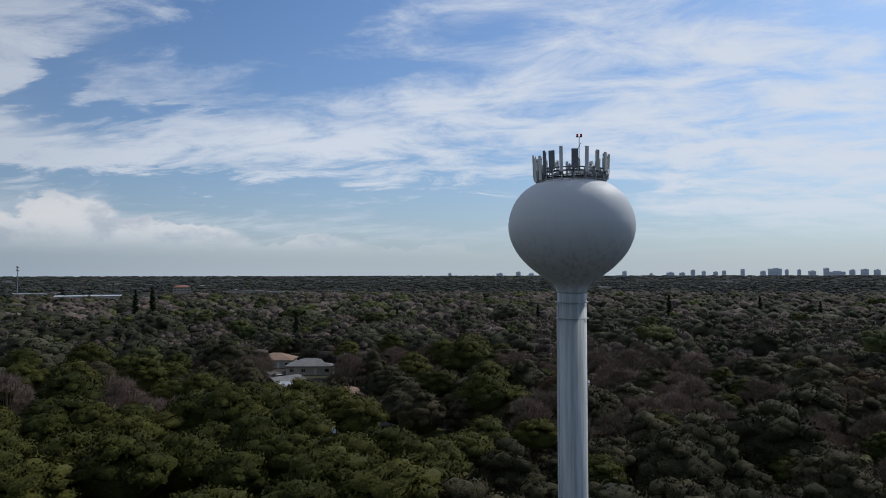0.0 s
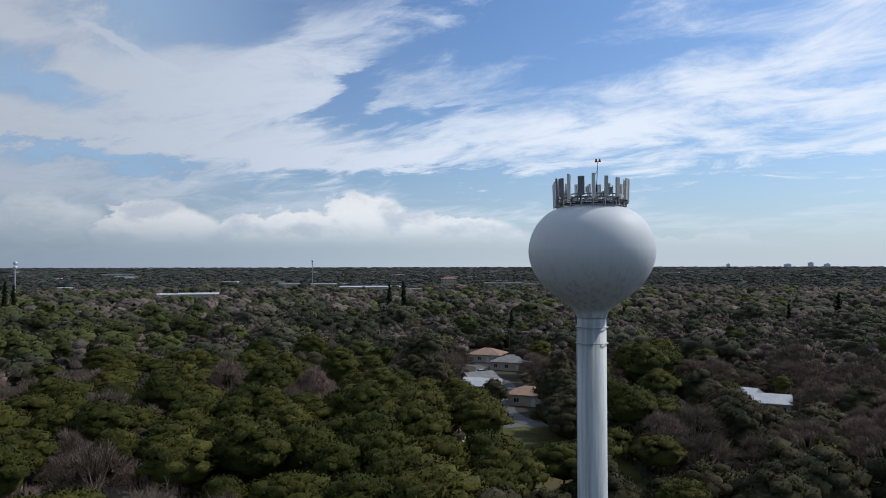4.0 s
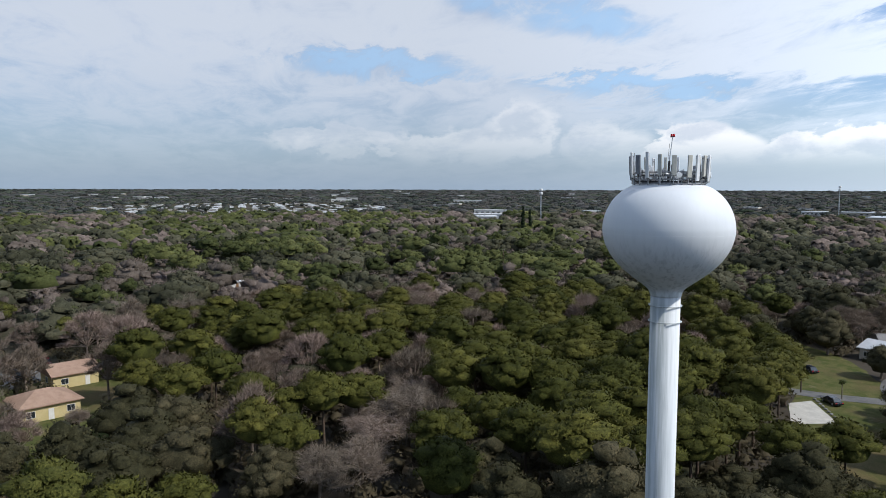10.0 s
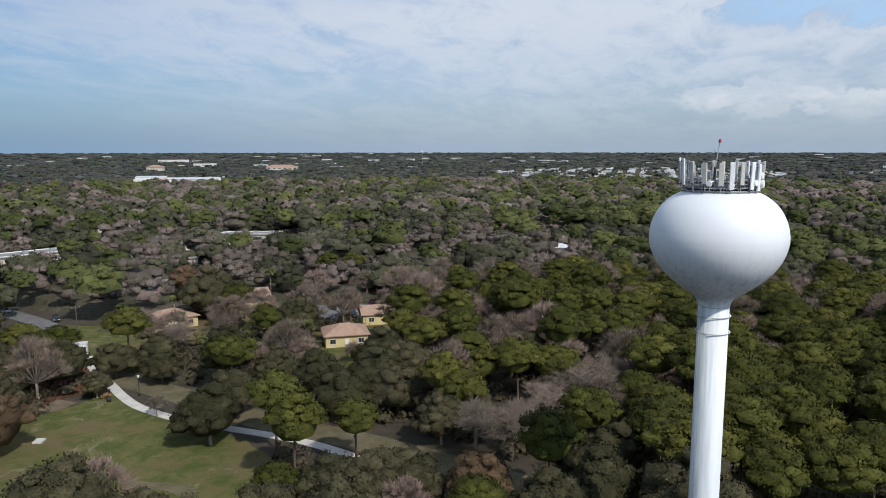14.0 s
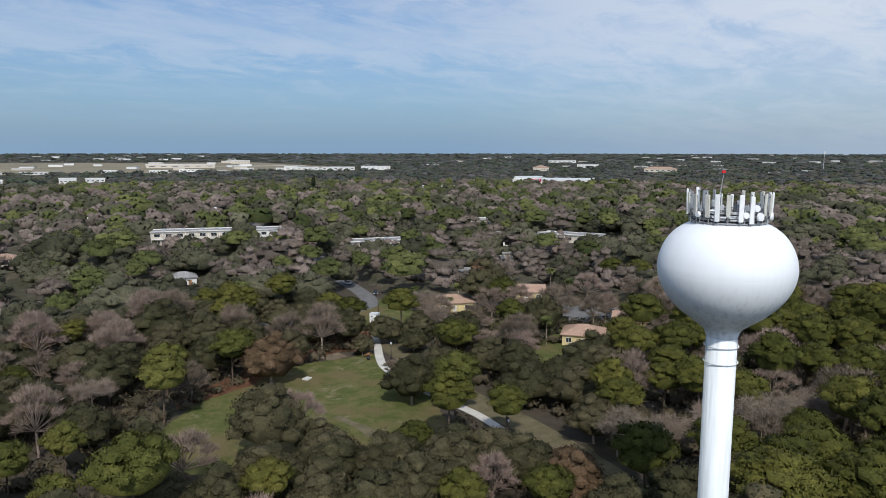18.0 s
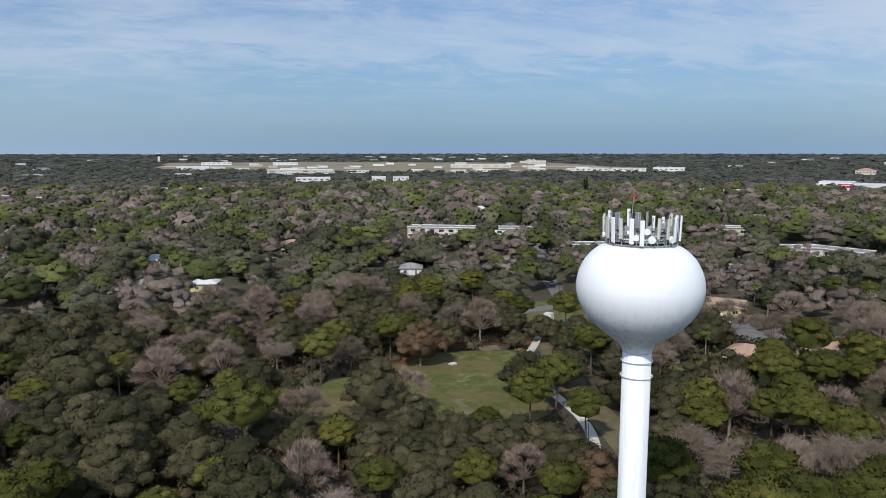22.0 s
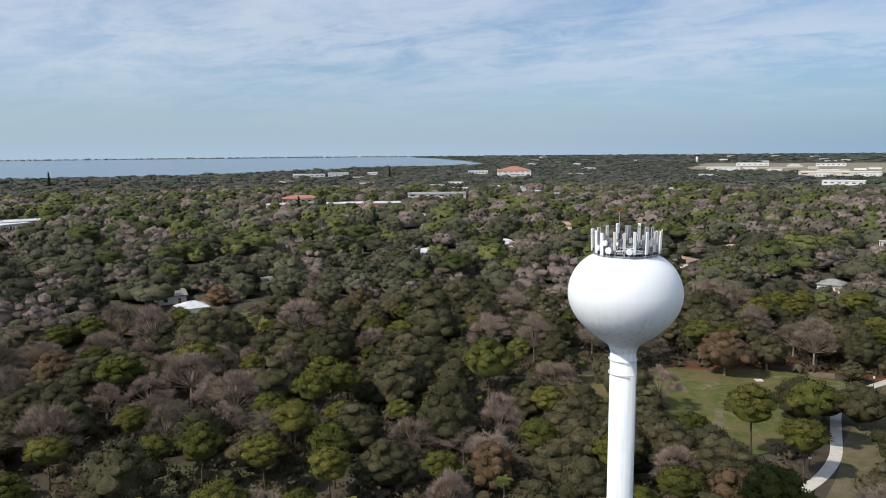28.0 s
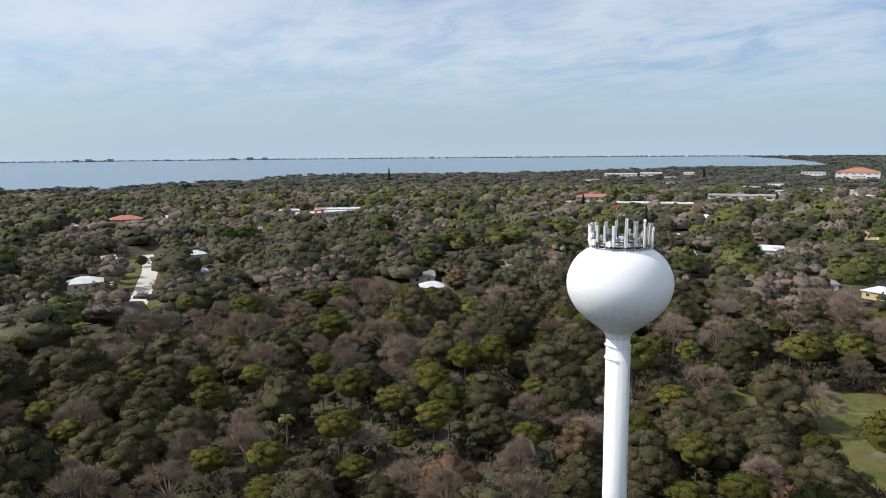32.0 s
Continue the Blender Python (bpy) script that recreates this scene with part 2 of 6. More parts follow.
def material(name, a, b, scale=1.0, rough=0.8, metal=0.0, bump=0.0, fine=0.35, spec=0.3, c=None, through=0.0, vary=0.0, island=0.0, grain=0.0, tone=0.0, rough_grain=1.3):
    """A surface whose colour wanders between a and b at two scales, with a third colour c in patches."""
    m = bpy.data.materials.new(name)
    m.use_nodes = True
    n = Nodes(m.node_tree)
    pos = n.add("ShaderNodeNewGeometry").outputs["Position"]
    big = n.noise(pos, scale, 4.0, 0.6)
    small = n.noise(pos, scale * 9.0, 3.0, 0.6)
    fac = n.ramp(n.math("ADD", n.math("MULTIPLY", big, 1.0 - fine), n.math("MULTIPLY", small, fine)), 0.34, 0.66)
    colour = n.mix(fac, a, b)
    if c is not None:
        patch = n.ramp(n.noise(pos, scale * 0.37, 3.0, 0.6), 0.52, 0.64)
        colour = n.mix(patch, colour, c)
    speck = None
    if grain:
        speck = n.noise(pos, grain, 3.0, 0.7)
        colour = n.add("ShaderNodeHueSaturation", Color=colour, Hue=0.5, Saturation=1.0, Fac=1.0, Value=n.math("MULTIPLY_ADD", speck, rough_grain, 1.0 - 0.5 * rough_grain)).outputs[0]
    if vary:
        rnd = n.add("ShaderNodeObjectInfo").outputs["Random"]
        hsv = n.add("ShaderNodeHueSaturation", Color=colour, Saturation=1.0, Fac=1.0,
                    Hue=n.math("MULTIPLY_ADD", rnd, -0.035 * vary, 0.505),
                    Value=n.math("MULTIPLY_ADD", rnd, 0.7 * vary, 1.0 - 0.35 * vary))
        colour = hsv.outputs[0]
    if tone:
        own = n.add("ShaderNodeAttribute", props={"attribute_name": "tone"}).outputs["Fac"]
        colour = n.add("ShaderNodeHueSaturation", Color=colour, Saturation=1.0, Fac=1.0, Hue=n.math("MULTIPLY_ADD", own, -0.03 * tone, 0.5 + 0.015 * tone),
                       Value=n.math("MULTIPLY_ADD", own, 0.9 * tone, 1.0 - 0.45 * tone)).outputs[0]
    if island:
        geo = n.add("ShaderNodeNewGeometry").outputs["Random Per Island"]
        hsv = n.add("ShaderNodeHueSaturation", Color=colour, Hue=n.math("MULTIPLY_ADD", geo, -0.02 * island, 0.5 + 0.01 * island), Saturation=1.0, Fac=1.0,
                    Value=n.math("MULTIPLY_ADD", geo, island, 1.0 - 0.5 * island))
        colour = hsv.outputs[0]
    b_ = n.add("ShaderNodeBsdfPrincipled", Base_Color=colour, Roughness=rough, Metallic=metal)
    b_.inputs["Specular IOR Level"].default_value = spec
    if bump:
        bp = n.add("ShaderNodeBump", Height=small, Strength=bump, Distance=0.05)
        n.tree.links.new(bp.outputs[0], b_.inputs["Normal"])
    if grain:
        bp = n.add("ShaderNodeBump", Height=speck, Strength=0.75, Distance=0.9 / grain)
        n.tree.links.new(bp.outputs[0], b_.inputs["Normal"])
    out = b_.outputs[0]
    if through:
        tr = n.add("ShaderNodeBsdfTranslucent", Color=colour)
        mx = n.add("ShaderNodeMixShader", i0=through, i1=out, i2=tr.outputs[0])
        out = mx.outputs[0]
    n.add("ShaderNodeOutputMaterial", Surface=out)
    return m


M = {}


def tank_paint():
    m = bpy.data.materials.new("white_tank_paint")
    m.use_nodes = True
    n = Nodes(m.node_tree)
    pos = n.add("ShaderNodeNewGeometry").outputs["Position"]
    drip = n.noise(n.add("ShaderNodeMapping", Vector=pos, Scale=(2.4, 2.4, 0.10)).outputs[0], 1.0, 5.0, 0.65)
    cloud = n.noise(pos, 0.35, 4.0, 0.6)
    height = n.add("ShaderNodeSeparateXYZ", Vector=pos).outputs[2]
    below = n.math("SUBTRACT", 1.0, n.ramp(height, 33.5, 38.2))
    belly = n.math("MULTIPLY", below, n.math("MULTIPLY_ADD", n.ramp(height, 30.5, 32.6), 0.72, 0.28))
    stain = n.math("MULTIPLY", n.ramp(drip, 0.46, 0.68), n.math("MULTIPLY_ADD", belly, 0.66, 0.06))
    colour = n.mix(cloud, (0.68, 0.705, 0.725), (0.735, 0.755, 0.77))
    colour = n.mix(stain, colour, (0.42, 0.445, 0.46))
    # shade painted on the shaft, deepest on the north side, broken by drip streaks
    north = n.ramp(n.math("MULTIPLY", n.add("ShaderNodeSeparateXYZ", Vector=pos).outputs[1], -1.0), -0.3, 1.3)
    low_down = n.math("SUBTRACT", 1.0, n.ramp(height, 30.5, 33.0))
    side_shade = n.math("MULTIPLY", n.math("MULTIPLY", n.math("MULTIPLY_ADD", north, 0.72, 0.28), low_down), n.math("MULTIPLY_ADD", n.ramp(drip, 0.36, 0.62), 0.45, 0.30))
    colour = n.mix(side_shade, colour, (0.27, 0.31, 0.30))
    b_ = n.add("ShaderNodeBsdfPrincipled", Base_Color=colour, Roughness=n.math("MULTIPLY_ADD", cloud, 0.2, 0.46))
    b_.inputs["Specular IOR Level"].default_value = 0.35
    n.add("ShaderNodeOutputMaterial", Surface=b_.outputs[0])
    return m


M["tank"] = tank_paint()
M["steel"] = material("galvanised_steel", (0.38, 0.39, 0.40), (0.55, 0.56, 0.57), 3.0, 0.45, 0.7)
M["galv"] = material("dull_galvanised_rail", (0.20, 0.205, 0.21), (0.33, 0.335, 0.34), 3.0, 0.55, 0.35)
M["panel_w"] = material("white_radome", (0.70, 0.71, 0.71), (0.78, 0.78, 0.77), 2.0, 0.5)
M["panel_b"] = material("beige_radome", (0.48, 0.47, 0.42), (0.56, 0.55, 0.49), 2.0, 0.55)
M["panel_g"] = material("grey_radome", (0.16, 0.17, 0.19), (0.23, 0.24, 0.26), 2.0, 0.5)
M["dark"] = material("dark_metal", (0.02, 0.02, 0.022), (0.045, 0.045, 0.048), 3.0, 0.5, 0.2)
M["red"] = material("red_lamp_glass", (0.55, 0.02, 0.03), (0.65, 0.04, 0.04), 3.0, 0.25)
M["bark"] = material("pine_bark", (0.07, 0.05, 0.037), (0.13, 0.095, 0.07), 2.5, 0.9, bump=0.4)
M["greybark"] = material("grey_bark", (0.170, 0.136, 0.106), (0.280, 0.232, 0.186), 1.2, 0.9, through=0.06, vary=0.6, spec=0.04, island=0.3)
M["pine"] = material("pine_needles", (0.036, 0.041, 0.011), (0.083, 0.087, 0.020), 0.45, 0.6, through=0.03, vary=0.8, spec=0.04, island=0.4, grain=4.5, rough_grain=2.2)
M["ypine"] = material("yellow_pine_needles", (0.056, 0.062, 0.016), (0.104, 0.105, 0.028), 0.45, 0.6, through=0.03, vary=0.6, spec=0.04, island=0.4, grain=4.5, rough_grain=2.2)
M["oak"] = material("oak_leaves", (0.033, 0.033, 0.017), (0.071, 0.066, 0.034), 0.5, 0.6, through=0.03, vary=0.8, spec=0.04, island=0.45, grain=5.0, rough_grain=2.4)
M["brown"] = material("winter_twigs", (0.156, 0.123, 0.096), (0.274, 0.221, 0.174), 0.4, 0.85, through=0.06, vary=0.8, spec=0.04, island=0.35, grain=6.0, rough_grain=2.4)
M["rust"] = material("rusty_leaves", (0.066, 0.046, 0.026), (0.115, 0.080, 0.046), 0.5, 0.8, vary=0.7, spec=0.04, island=0.4, grain=5.0, rough_grain=2.4)
M["palm"] = material("palm_fronds", (0.055, 0.068, 0.020), (0.110, 0.122, 0.042), 0.6, 0.5, through=0.1, vary=0.8, spec=0.04, island=0.42)
M["conifer"] = material("dark_conifer_needles", (0.014, 0.022, 0.012), (0.028, 0.038, 0.018), 0.4, 0.7, vary=0.5, spec=0.04, island=0.42)
M["farpine"] = material("far_pine_crowns", (0.044, 0.053, 0.020), (0.094, 0.102, 0.036), 0.10, 0.7, through=0.03, fine=0.3, spec=0.04, island=0.2, grain=2.4, tone=0.8, rough_grain=2.2)
# far oak: blue raised a little, as distance haze would do
M["faroak"] = material("slightly_hazed_oak_crowns", (0.044, 0.045, 0.028), (0.087, 0.085, 0.053), 0.09, 0.7, through=0.03, fine=0.3, spec=0.04, island=0.2, grain=2.4, tone=0.8, rough_grain=2.2)
M["farbrown"] = material("far_bare_crowns", (0.095, 0.076, 0.063), (0.169, 0.138, 0.117), 0.08, 0.9, through=0.03, fine=0.3, spec=0.04, island=0.2, grain=2.8, tone=0.7, rough_grain=2.2)
# beyond 900 m: greyer, bluer crown colours with the air's haze painted in
M["hazepine"] = material("haze_tinted_pine_crowns", (0.034, 0.044, 0.030), (0.070, 0.084, 0.056), 0.02, 0.9, fine=0.5, spec=0.02, island=0.16, grain=0.5, tone=0.6)
M["hazeoak"] = material("haze_tinted_oak_crowns", (0.036, 0.043, 0.038), (0.072, 0.080, 0.070), 0.02, 0.9, fine=0.5, spec=0.02, island=0.16, grain=0.5, tone=0.6)
M["hazebrown"] = material("haze_tinted_bare_crowns", (0.055, 0.055, 0.053), (0.095, 0.093, 0.090), 0.02, 0.9, fine=0.5, spec=0.02, island=0.16, grain=0.5, tone=0.6)
# island colour is distance haze over scrub, put into the base colour
M["island"] = material("hazed_island", (0.150, 0.185, 0.200), (0.220, 0.250, 0.260), 0.02, 0.9, spec=0.02)
M["track"] = material("trodden_grass_track", (0.080, 0.072, 0.036), (0.140, 0.115, 0.070), 0.35, 0.95)
M["ground"] = material("forest_floor", (0.040, 0.032, 0.022), (0.065, 0.053, 0.038), 0.06, 0.95, fine=0.4, c=(0.064, 0.068, 0.032))


def lawn_material():
    m = bpy.data.materials.new("mown_winter_lawn")
    m.use_nodes = True
    n = Nodes(m.node_tree)
    pos = n.add("ShaderNodeNewGeometry").outputs["Position"]
    big, mid, tuft = n.noise(pos, 0.055, 4.0, 0.6), n.noise(pos, 0.30, 5.0, 0.65, 0.4), n.noise(pos, 3.5, 3.0, 0.6)
    colour = n.mix(n.ramp(mid, 0.36, 0.66), (0.066, 0.082, 0.024), (0.125, 0.118, 0.048))
    colour = n.mix(n.ramp(big, 0.47, 0.62), colour, (0.135, 0.105, 0.055))
    colour = n.mix(n.math("MULTIPLY", n.ramp(n.noise(pos, 0.16, 6.0, 0.7, 0.8), 0.57, 0.68), 0.75), colour, (0.215, 0.185, 0.125))
    colour = n.mix(n.math("MULTIPLY", n.ramp(tuft, 0.35, 0.7), 0.35), colour, (0.050, 0.056, 0.020))
    b_ = n.add("ShaderNodeBsdfPrincipled", Base_Color=colour, Roughness=0.95)
    b_.inputs["Specular IOR Level"].default_value = 0.05
    bp = n.add("ShaderNodeBump", Height=tuft, Strength=0.5, Distance=0.08)
    n.tree.links.new(bp.outputs[0], b_.inputs["Normal"])
    n.add("ShaderNodeOutputMaterial", Surface=b_.outputs[0])
    return m


M["lawn"] = lawn_material()
M["meadow"] = material("yellow_green_rough_grass", (0.085, 0.105, 0.022), (0.160, 0.165, 0.045), 0.25, 0.95, spec=0.05, grain=1.5)
M["shrub"] = material("understorey_shrubs", (0.055, 0.047, 0.029), (0.110, 0.092, 0.060), 0.3, 0.8, through=0.2, spec=0.04, island=0.24)
M["underwood"] = material("underwood_tops", (0.050, 0.049, 0.030), (0.098, 0.087, 0.066), 0.05, 0.9, fine=0.45, spec=0.03, grain=1.2)
M["dirt"] = material("bare_dirt", (0.110, 0.085, 0.055), (0.19, 0.15, 0.105), 0.25, 0.95)
M["mulch"] = material("red_leaf_litter", (0.085, 0.036, 0.018), (0.14, 0.066, 0.034), 0.4, 0.95)
M["concrete"] = material("pale_concrete", (0.42, 0.40, 0.36), (0.54, 0.52, 0.47), 0.5, 0.85)
M["asphalt"] = material("worn_asphalt", (0.10, 0.10, 0.10), (0.16, 0.157, 0.15), 0.3, 0.9)
M["shingle"] = material("pink_brown_shingles", (0.29, 0.19, 0.135), (0.37, 0.25, 0.185), 0.8, 0.85)
M["greyroof"] = material("grey_shingles", (0.17, 0.165, 0.16), (0.27, 0.265, 0.26), 0.6, 0.85)
M["whiteroof"] = material("white_roof_sheet", (0.46, 0.48, 0.50), (0.60, 0.61, 0.62), 0.4, 0.5)
M["redroof"] = material("terracotta_roof", (0.29, 0.125, 0.085), (0.37, 0.165, 0.115), 0.3, 0.8)
M["yellow"] = material("yellow_stucco", (0.50, 0.41, 0.20), (0.57, 0.47, 0.25), 0.6, 0.85)
M["white"] = material("white_stucco", (0.56, 0.55, 0.53), (0.66, 0.65, 0.62), 0.6, 0.8)
M["beige"] = material("beige_stucco", (0.46, 0.41, 0.34), (0.54, 0.49, 0.41), 0.6, 0.85)
M["glass"] = material("dark_window_glass", (0.015, 0.02, 0.025), (0.03, 0.036, 0.042), 1.0, 0.08, spec=0.6)
M["water"] = material("bay_water", (0.070, 0.125, 0.185), (0.095, 0.150, 0.210), 0.004, 0.22, spec=0.5)
M["wood"] = material("brown_timber", (0.20, 0.10, 0.04), (0.30, 0.16, 0.07), 2.0, 0.7)

# ---- mesh tools ----
ALL = np.random.default_rng(7)


def mesh_np(name, verts, tris, mats):
    me = bpy.data.meshes.new(name)
    verts, tris = np.asarray(verts, np.float32), np.asarray(tris, np.int32)
    me.vertices.add(len(verts))
    me.vertices.foreach_set("co", verts.ravel())
    me.loops.add(tris.size)
    me.loops.foreach_set("vertex_index", tris.ravel())
    me.polygons.add(len(tris))
    me.polygons.foreach_set("loop_start", np.arange(0, tris.size, 3, dtype=np.int32))
    me.update(calc_edges=True)
    for m in mats if isinstance(mats, (list, tuple)) else [mats]:
        me.materials.append(m)
    return me


def mesh_bm(name, bm, mat):
    me = bpy.data.meshes.new(name)
    bmesh.ops.recalc_face_normals(bm, faces=bm.faces)
    bm.to_mesh(me)
    bm.free()
    me.materials.append(mat)
    return me


def part(name, bm, mat, parent, label=""):
    """One mesh object under a thing or a part."""
    me = bm if isinstance(bm, bpy.types.Mesh) else mesh_bm(name, bm, mat)
    ob = new(name, me)
    ob.parent = parent
    return tagged(ob, label)


def thing(name, label, category, at=None, group="", kind=""):
    ob = new(name)
    ob.empty_display_size = 0.2
    if at is not None:
        ob.matrix_world = at
    return tagged(ob, label, category, group, kind)


def box(bm, size, m=Matrix(), bevel=0.0):
    r = bmesh.ops.create_cube(bm, size=1.0, matrix=m @ Matrix.Diagonal((*size, 1)))
    if bevel:
        edges = {e for v in r["verts"] for e in v.link_edges}
        bmesh.ops.bevel(bm, geom=list(edges), offset=bevel, segments=1, affect="EDGES")


def boxes(*items, bevel=0.0):
    bm = bmesh.new()
    for size, m in items:
        box(bm, size, m, bevel)
    return bm


def tube(bm, a, b, r1, r2=None, n=8):
    a, b = Vector(a), Vector(b)
    d = b - a
    q = d.to_track_quat("Z", "Y").to_matrix().to_4x4()
    bmesh.ops.create_cone(bm, cap_ends=True, segments=n, radius1=r1, radius2=r1 if r2 is None else r2, depth=d.length,
                          matrix=Matrix.Translation((a + b) / 2) @ q)


def tubes(*items, n=8):
    bm = bmesh.new()
    for it in items:
        tube(bm, *it, n=n)
    return bm


def lathe(profile, n=64):
    bm = bmesh.new()
    rings = []
    for r, z in profile:
        rings.append([bm.verts.new((r * math.cos(k * math.tau / n), r * math.sin(k * math.tau / n), z)) for k in range(n)])
    for a, b in zip(rings, rings[1:]):
        for k in range(n):
            bm.faces.new((a[k], a[(k + 1) % n], b[(k + 1) % n], b[k]))
    bm.faces.new(rings[0][::-1])
    bm.faces.new(rings[-1])
    for f in bm.faces:
        f.smooth = True
    return bm


def rise(x, y):
    """The ground's height: flat, and lifting very slightly towards the far distance."""
    return 28.0 * (np.hypot(x, y) / 4900.0) ** 2


def at(x, y, z=0.0, turn=0.0):
    return pose(x, y, z + float(rise(x, y)), 0, 0, turn)


def inside(poly, x, y):
    x, y = np.asarray(x, float), np.asarray(y, float)
    hit = np.zeros(x.shape, bool)
    for (x1, y1), (x2, y2) in zip(poly, poly[1:] + poly[:1]):
        cross = (y1 > y) != (y2 > y)
        hit ^= cross & (x < (x2 - x1) * (y - y1) / ((y2 - y1) if y2 != y1 else 1e-9) + x1)
    return hit


def near_line(line, x, y):
    x, y = np.asarray(x, float), np.asarray(y, float)
    best = np.full(x.shape, 1e9)
    for (x1, y1), (x2, y2) in zip(line, line[1:]):
        dx, dy = x2 - x1, y2 - y1
        s = np.clip(((x - x1) * dx + (y - y1) * dy) / (dx * dx + dy * dy), 0, 1)
        best = np.minimum(best, np.hypot(x - x1 - s * dx, y - y1 - s * dy))
    return best

# ---- the ground and what lies on it ----
SHORE = [(2250, 4300), (1800, 2200), (1450, 900), (1190, 60), (1160, -170), (1080, -250), (1200, -340), (1240, -560), (1400, -740), (1370, -940),
         (1190, -1110), (1110, -1320), (1090, -1700), (1060, -2000), (930, -2220), (900, -2500), (1150, -3000), (1600, -3700), (2150, -4375)]
FAR_RIM = [(4880 * math.sin(radians(a)), 4880 * math.cos(radians(a))) for a in range(148, 27, -6)]
BAY = SHORE + FAR_RIM
LAWN = [(-22, -108), (-40, -104), (-34, -93), (-30, -81), (-26, -66), (-17, -55), (-8, -50), (2, -56), (10, -64), (22, -72), (29, -80),
        (19, -91), (8, -100), (-2, -104), (-12, -107)]
CLEAR_SOUTH = [(-18, 29), (-40, 52), (-57, 68), (-74, 79), (-100, 91), (-116, 107), (-102, 108), (-77, 104), (-54, 92), (-42, 89), (-34, 78), (-36, 64), (-27, 50), (-14, 36)]
WALKWAY = [(-58, -126), (-50, -117), (-43, -107), (-38, -100), (-34, -93), (-31, -83), (-29.8, -73), (-29, -64), (-28, -57), (-25.5, -49), (-22, -42), (-18, -37)]
TRACK = [(-50, -118), (-46, -105), (-40, -85), (-34, -67), (-31, -50), (-26, -32), (-22, -20)]
STREET = [(-175, -420), (-140, -300), (-108, -225), (-92, -192), (-81, -163), (-72, -148), (-60, -145), (-46, -143), (-30, -150)]
LANE = [(-130, 150), (-104, 162), (-92, 145), (-80, 136), (-70, 122), (-58, 96), (-46, 85)]
LANE_SIDE = [(-62, 68), (-54, 75), (-46, 84), (-36, 88)]
LANE_WEST = [(345, -60), (337, -58), (292, -44), (259, -31), (224, -17), (205, -8)]
PARKING = [(-104, -113), (-116, -109), (-130, -86), (-120, -77), (-108, -82), (-92, -96)]


def ground_sheet():
    radii = [0, 15, 30, 50, 80, 120, 170, 240, 340, 480, 680, 950, 1300, 1750, 2300, 3000, 3800, 4400, 4900]
    n = 96
    verts, tris = [(0, 0, 0)], []
    for r in radii[1:]:
        for k in range(n):
            a = k * math.tau / n
            verts.append((r * math.cos(a), r * math.sin(a), 28.0 * (r / 4900.0) ** 2))
    for k in range(n):
        tris.append((0, 1 + k, 1 + (k + 1) % n))
    for i in range(len(radii) - 2):
        a0, b0 = 1 + i * n, 1 + (i + 1) * n
        for k in range(n):
            k2 = (k + 1) % n
            tris += [(a0 + k, b0 + k, b0 + k2), (a0 + k, b0 + k2, a0 + k2)]
    ob = new("ground", mesh_np("ground", verts, tris, M["ground"]))
    return tagged(ob, "leaf-strewn brown and olive forest floor", "ground", kind="structure")


def sheet(name, outline, mat, label, category, lift=0.05, wob=1.2, step=2.5):
    """A thin area laid on the ground, with an uneven edge."""
    pts = []
    for (x1, y1), (x2, y2) in zip(outline, outline[1:] + outline[:1]):
        n = max(1, int(math.hypot(x2 - x1, y2 - y1) / step))
        for k in range(n):
            x, y = x1 + (x2 - x1) * k / n, y1 + (y2 - y1) * k / n
            v = noise.noise_vector(Vector((x * 0.21, y * 0.21, 3.0))) * wob
            pts.append((x + v.x, y + v.y))
    bm = bmesh.new()
    vs = [bm.verts.new((x, y, float(rise(x, y)) + lift)) for x, y in pts]
    f = bm.faces.new(vs)
    if f.normal.z < 0:
        bmesh.ops.reverse_faces(bm, faces=[f])
    f.normal_update()
    bmesh.ops.triangulate(bm, faces=bm.faces[:])
    me = bpy.data.meshes.new(name)
    bm.to_mesh(me)
    bm.free()
    me.materials.append(mat)
    return tagged(new(name, me), label, category, kind="structure")


def strip(name, line, width, mat, label, category, lift=0.08, thick=0.0, smooth=4):
    """A road or path along a line."""
    pts = [Vector((*p, 0)) for p in line]
    fine = []
    for i in range(len(pts) - 1):
        p0, p1, p2, p3 = pts[max(i - 1, 0)], pts[i], pts[i + 1], pts[min(i + 2, len(pts) - 1)]
        for k in range(smooth):
            s = k / smooth
            fine.append(0.5 * ((2 * p1) + (p2 - p0) * s + (2 * p0 - 5 * p1 + 4 * p2 - p3) * s * s + (3 * p1 - p0 - 3 * p2 + p3) * s ** 3))
    fine.append(pts[-1])
    bm = bmesh.new()
    rows = []
    for i, p in enumerate(fine):
        d = (fine[min(i + 1, len(fine) - 1)] - fine[max(i - 1, 0)]).normalized()
        nrm = Vector((-d.y, d.x, 0)) * width / 2
        z = float(rise(p.x, p.y)) + lift
        rows.append([bm.verts.new((q.x, q.y, zz)) for q, zz in ((p + nrm, z - lift), (p + nrm, z), (p - nrm, z), (p - nrm, z - lift))])
    for a, b in zip(rows, rows[1:]):
        for k in range(3):
            bm.faces.new((a[k], a[k + 1], b[k + 1], b[k]))
    me = mesh_bm(name, bm, mat)
    return tagged(new(name, me), label, category, kind="structure")


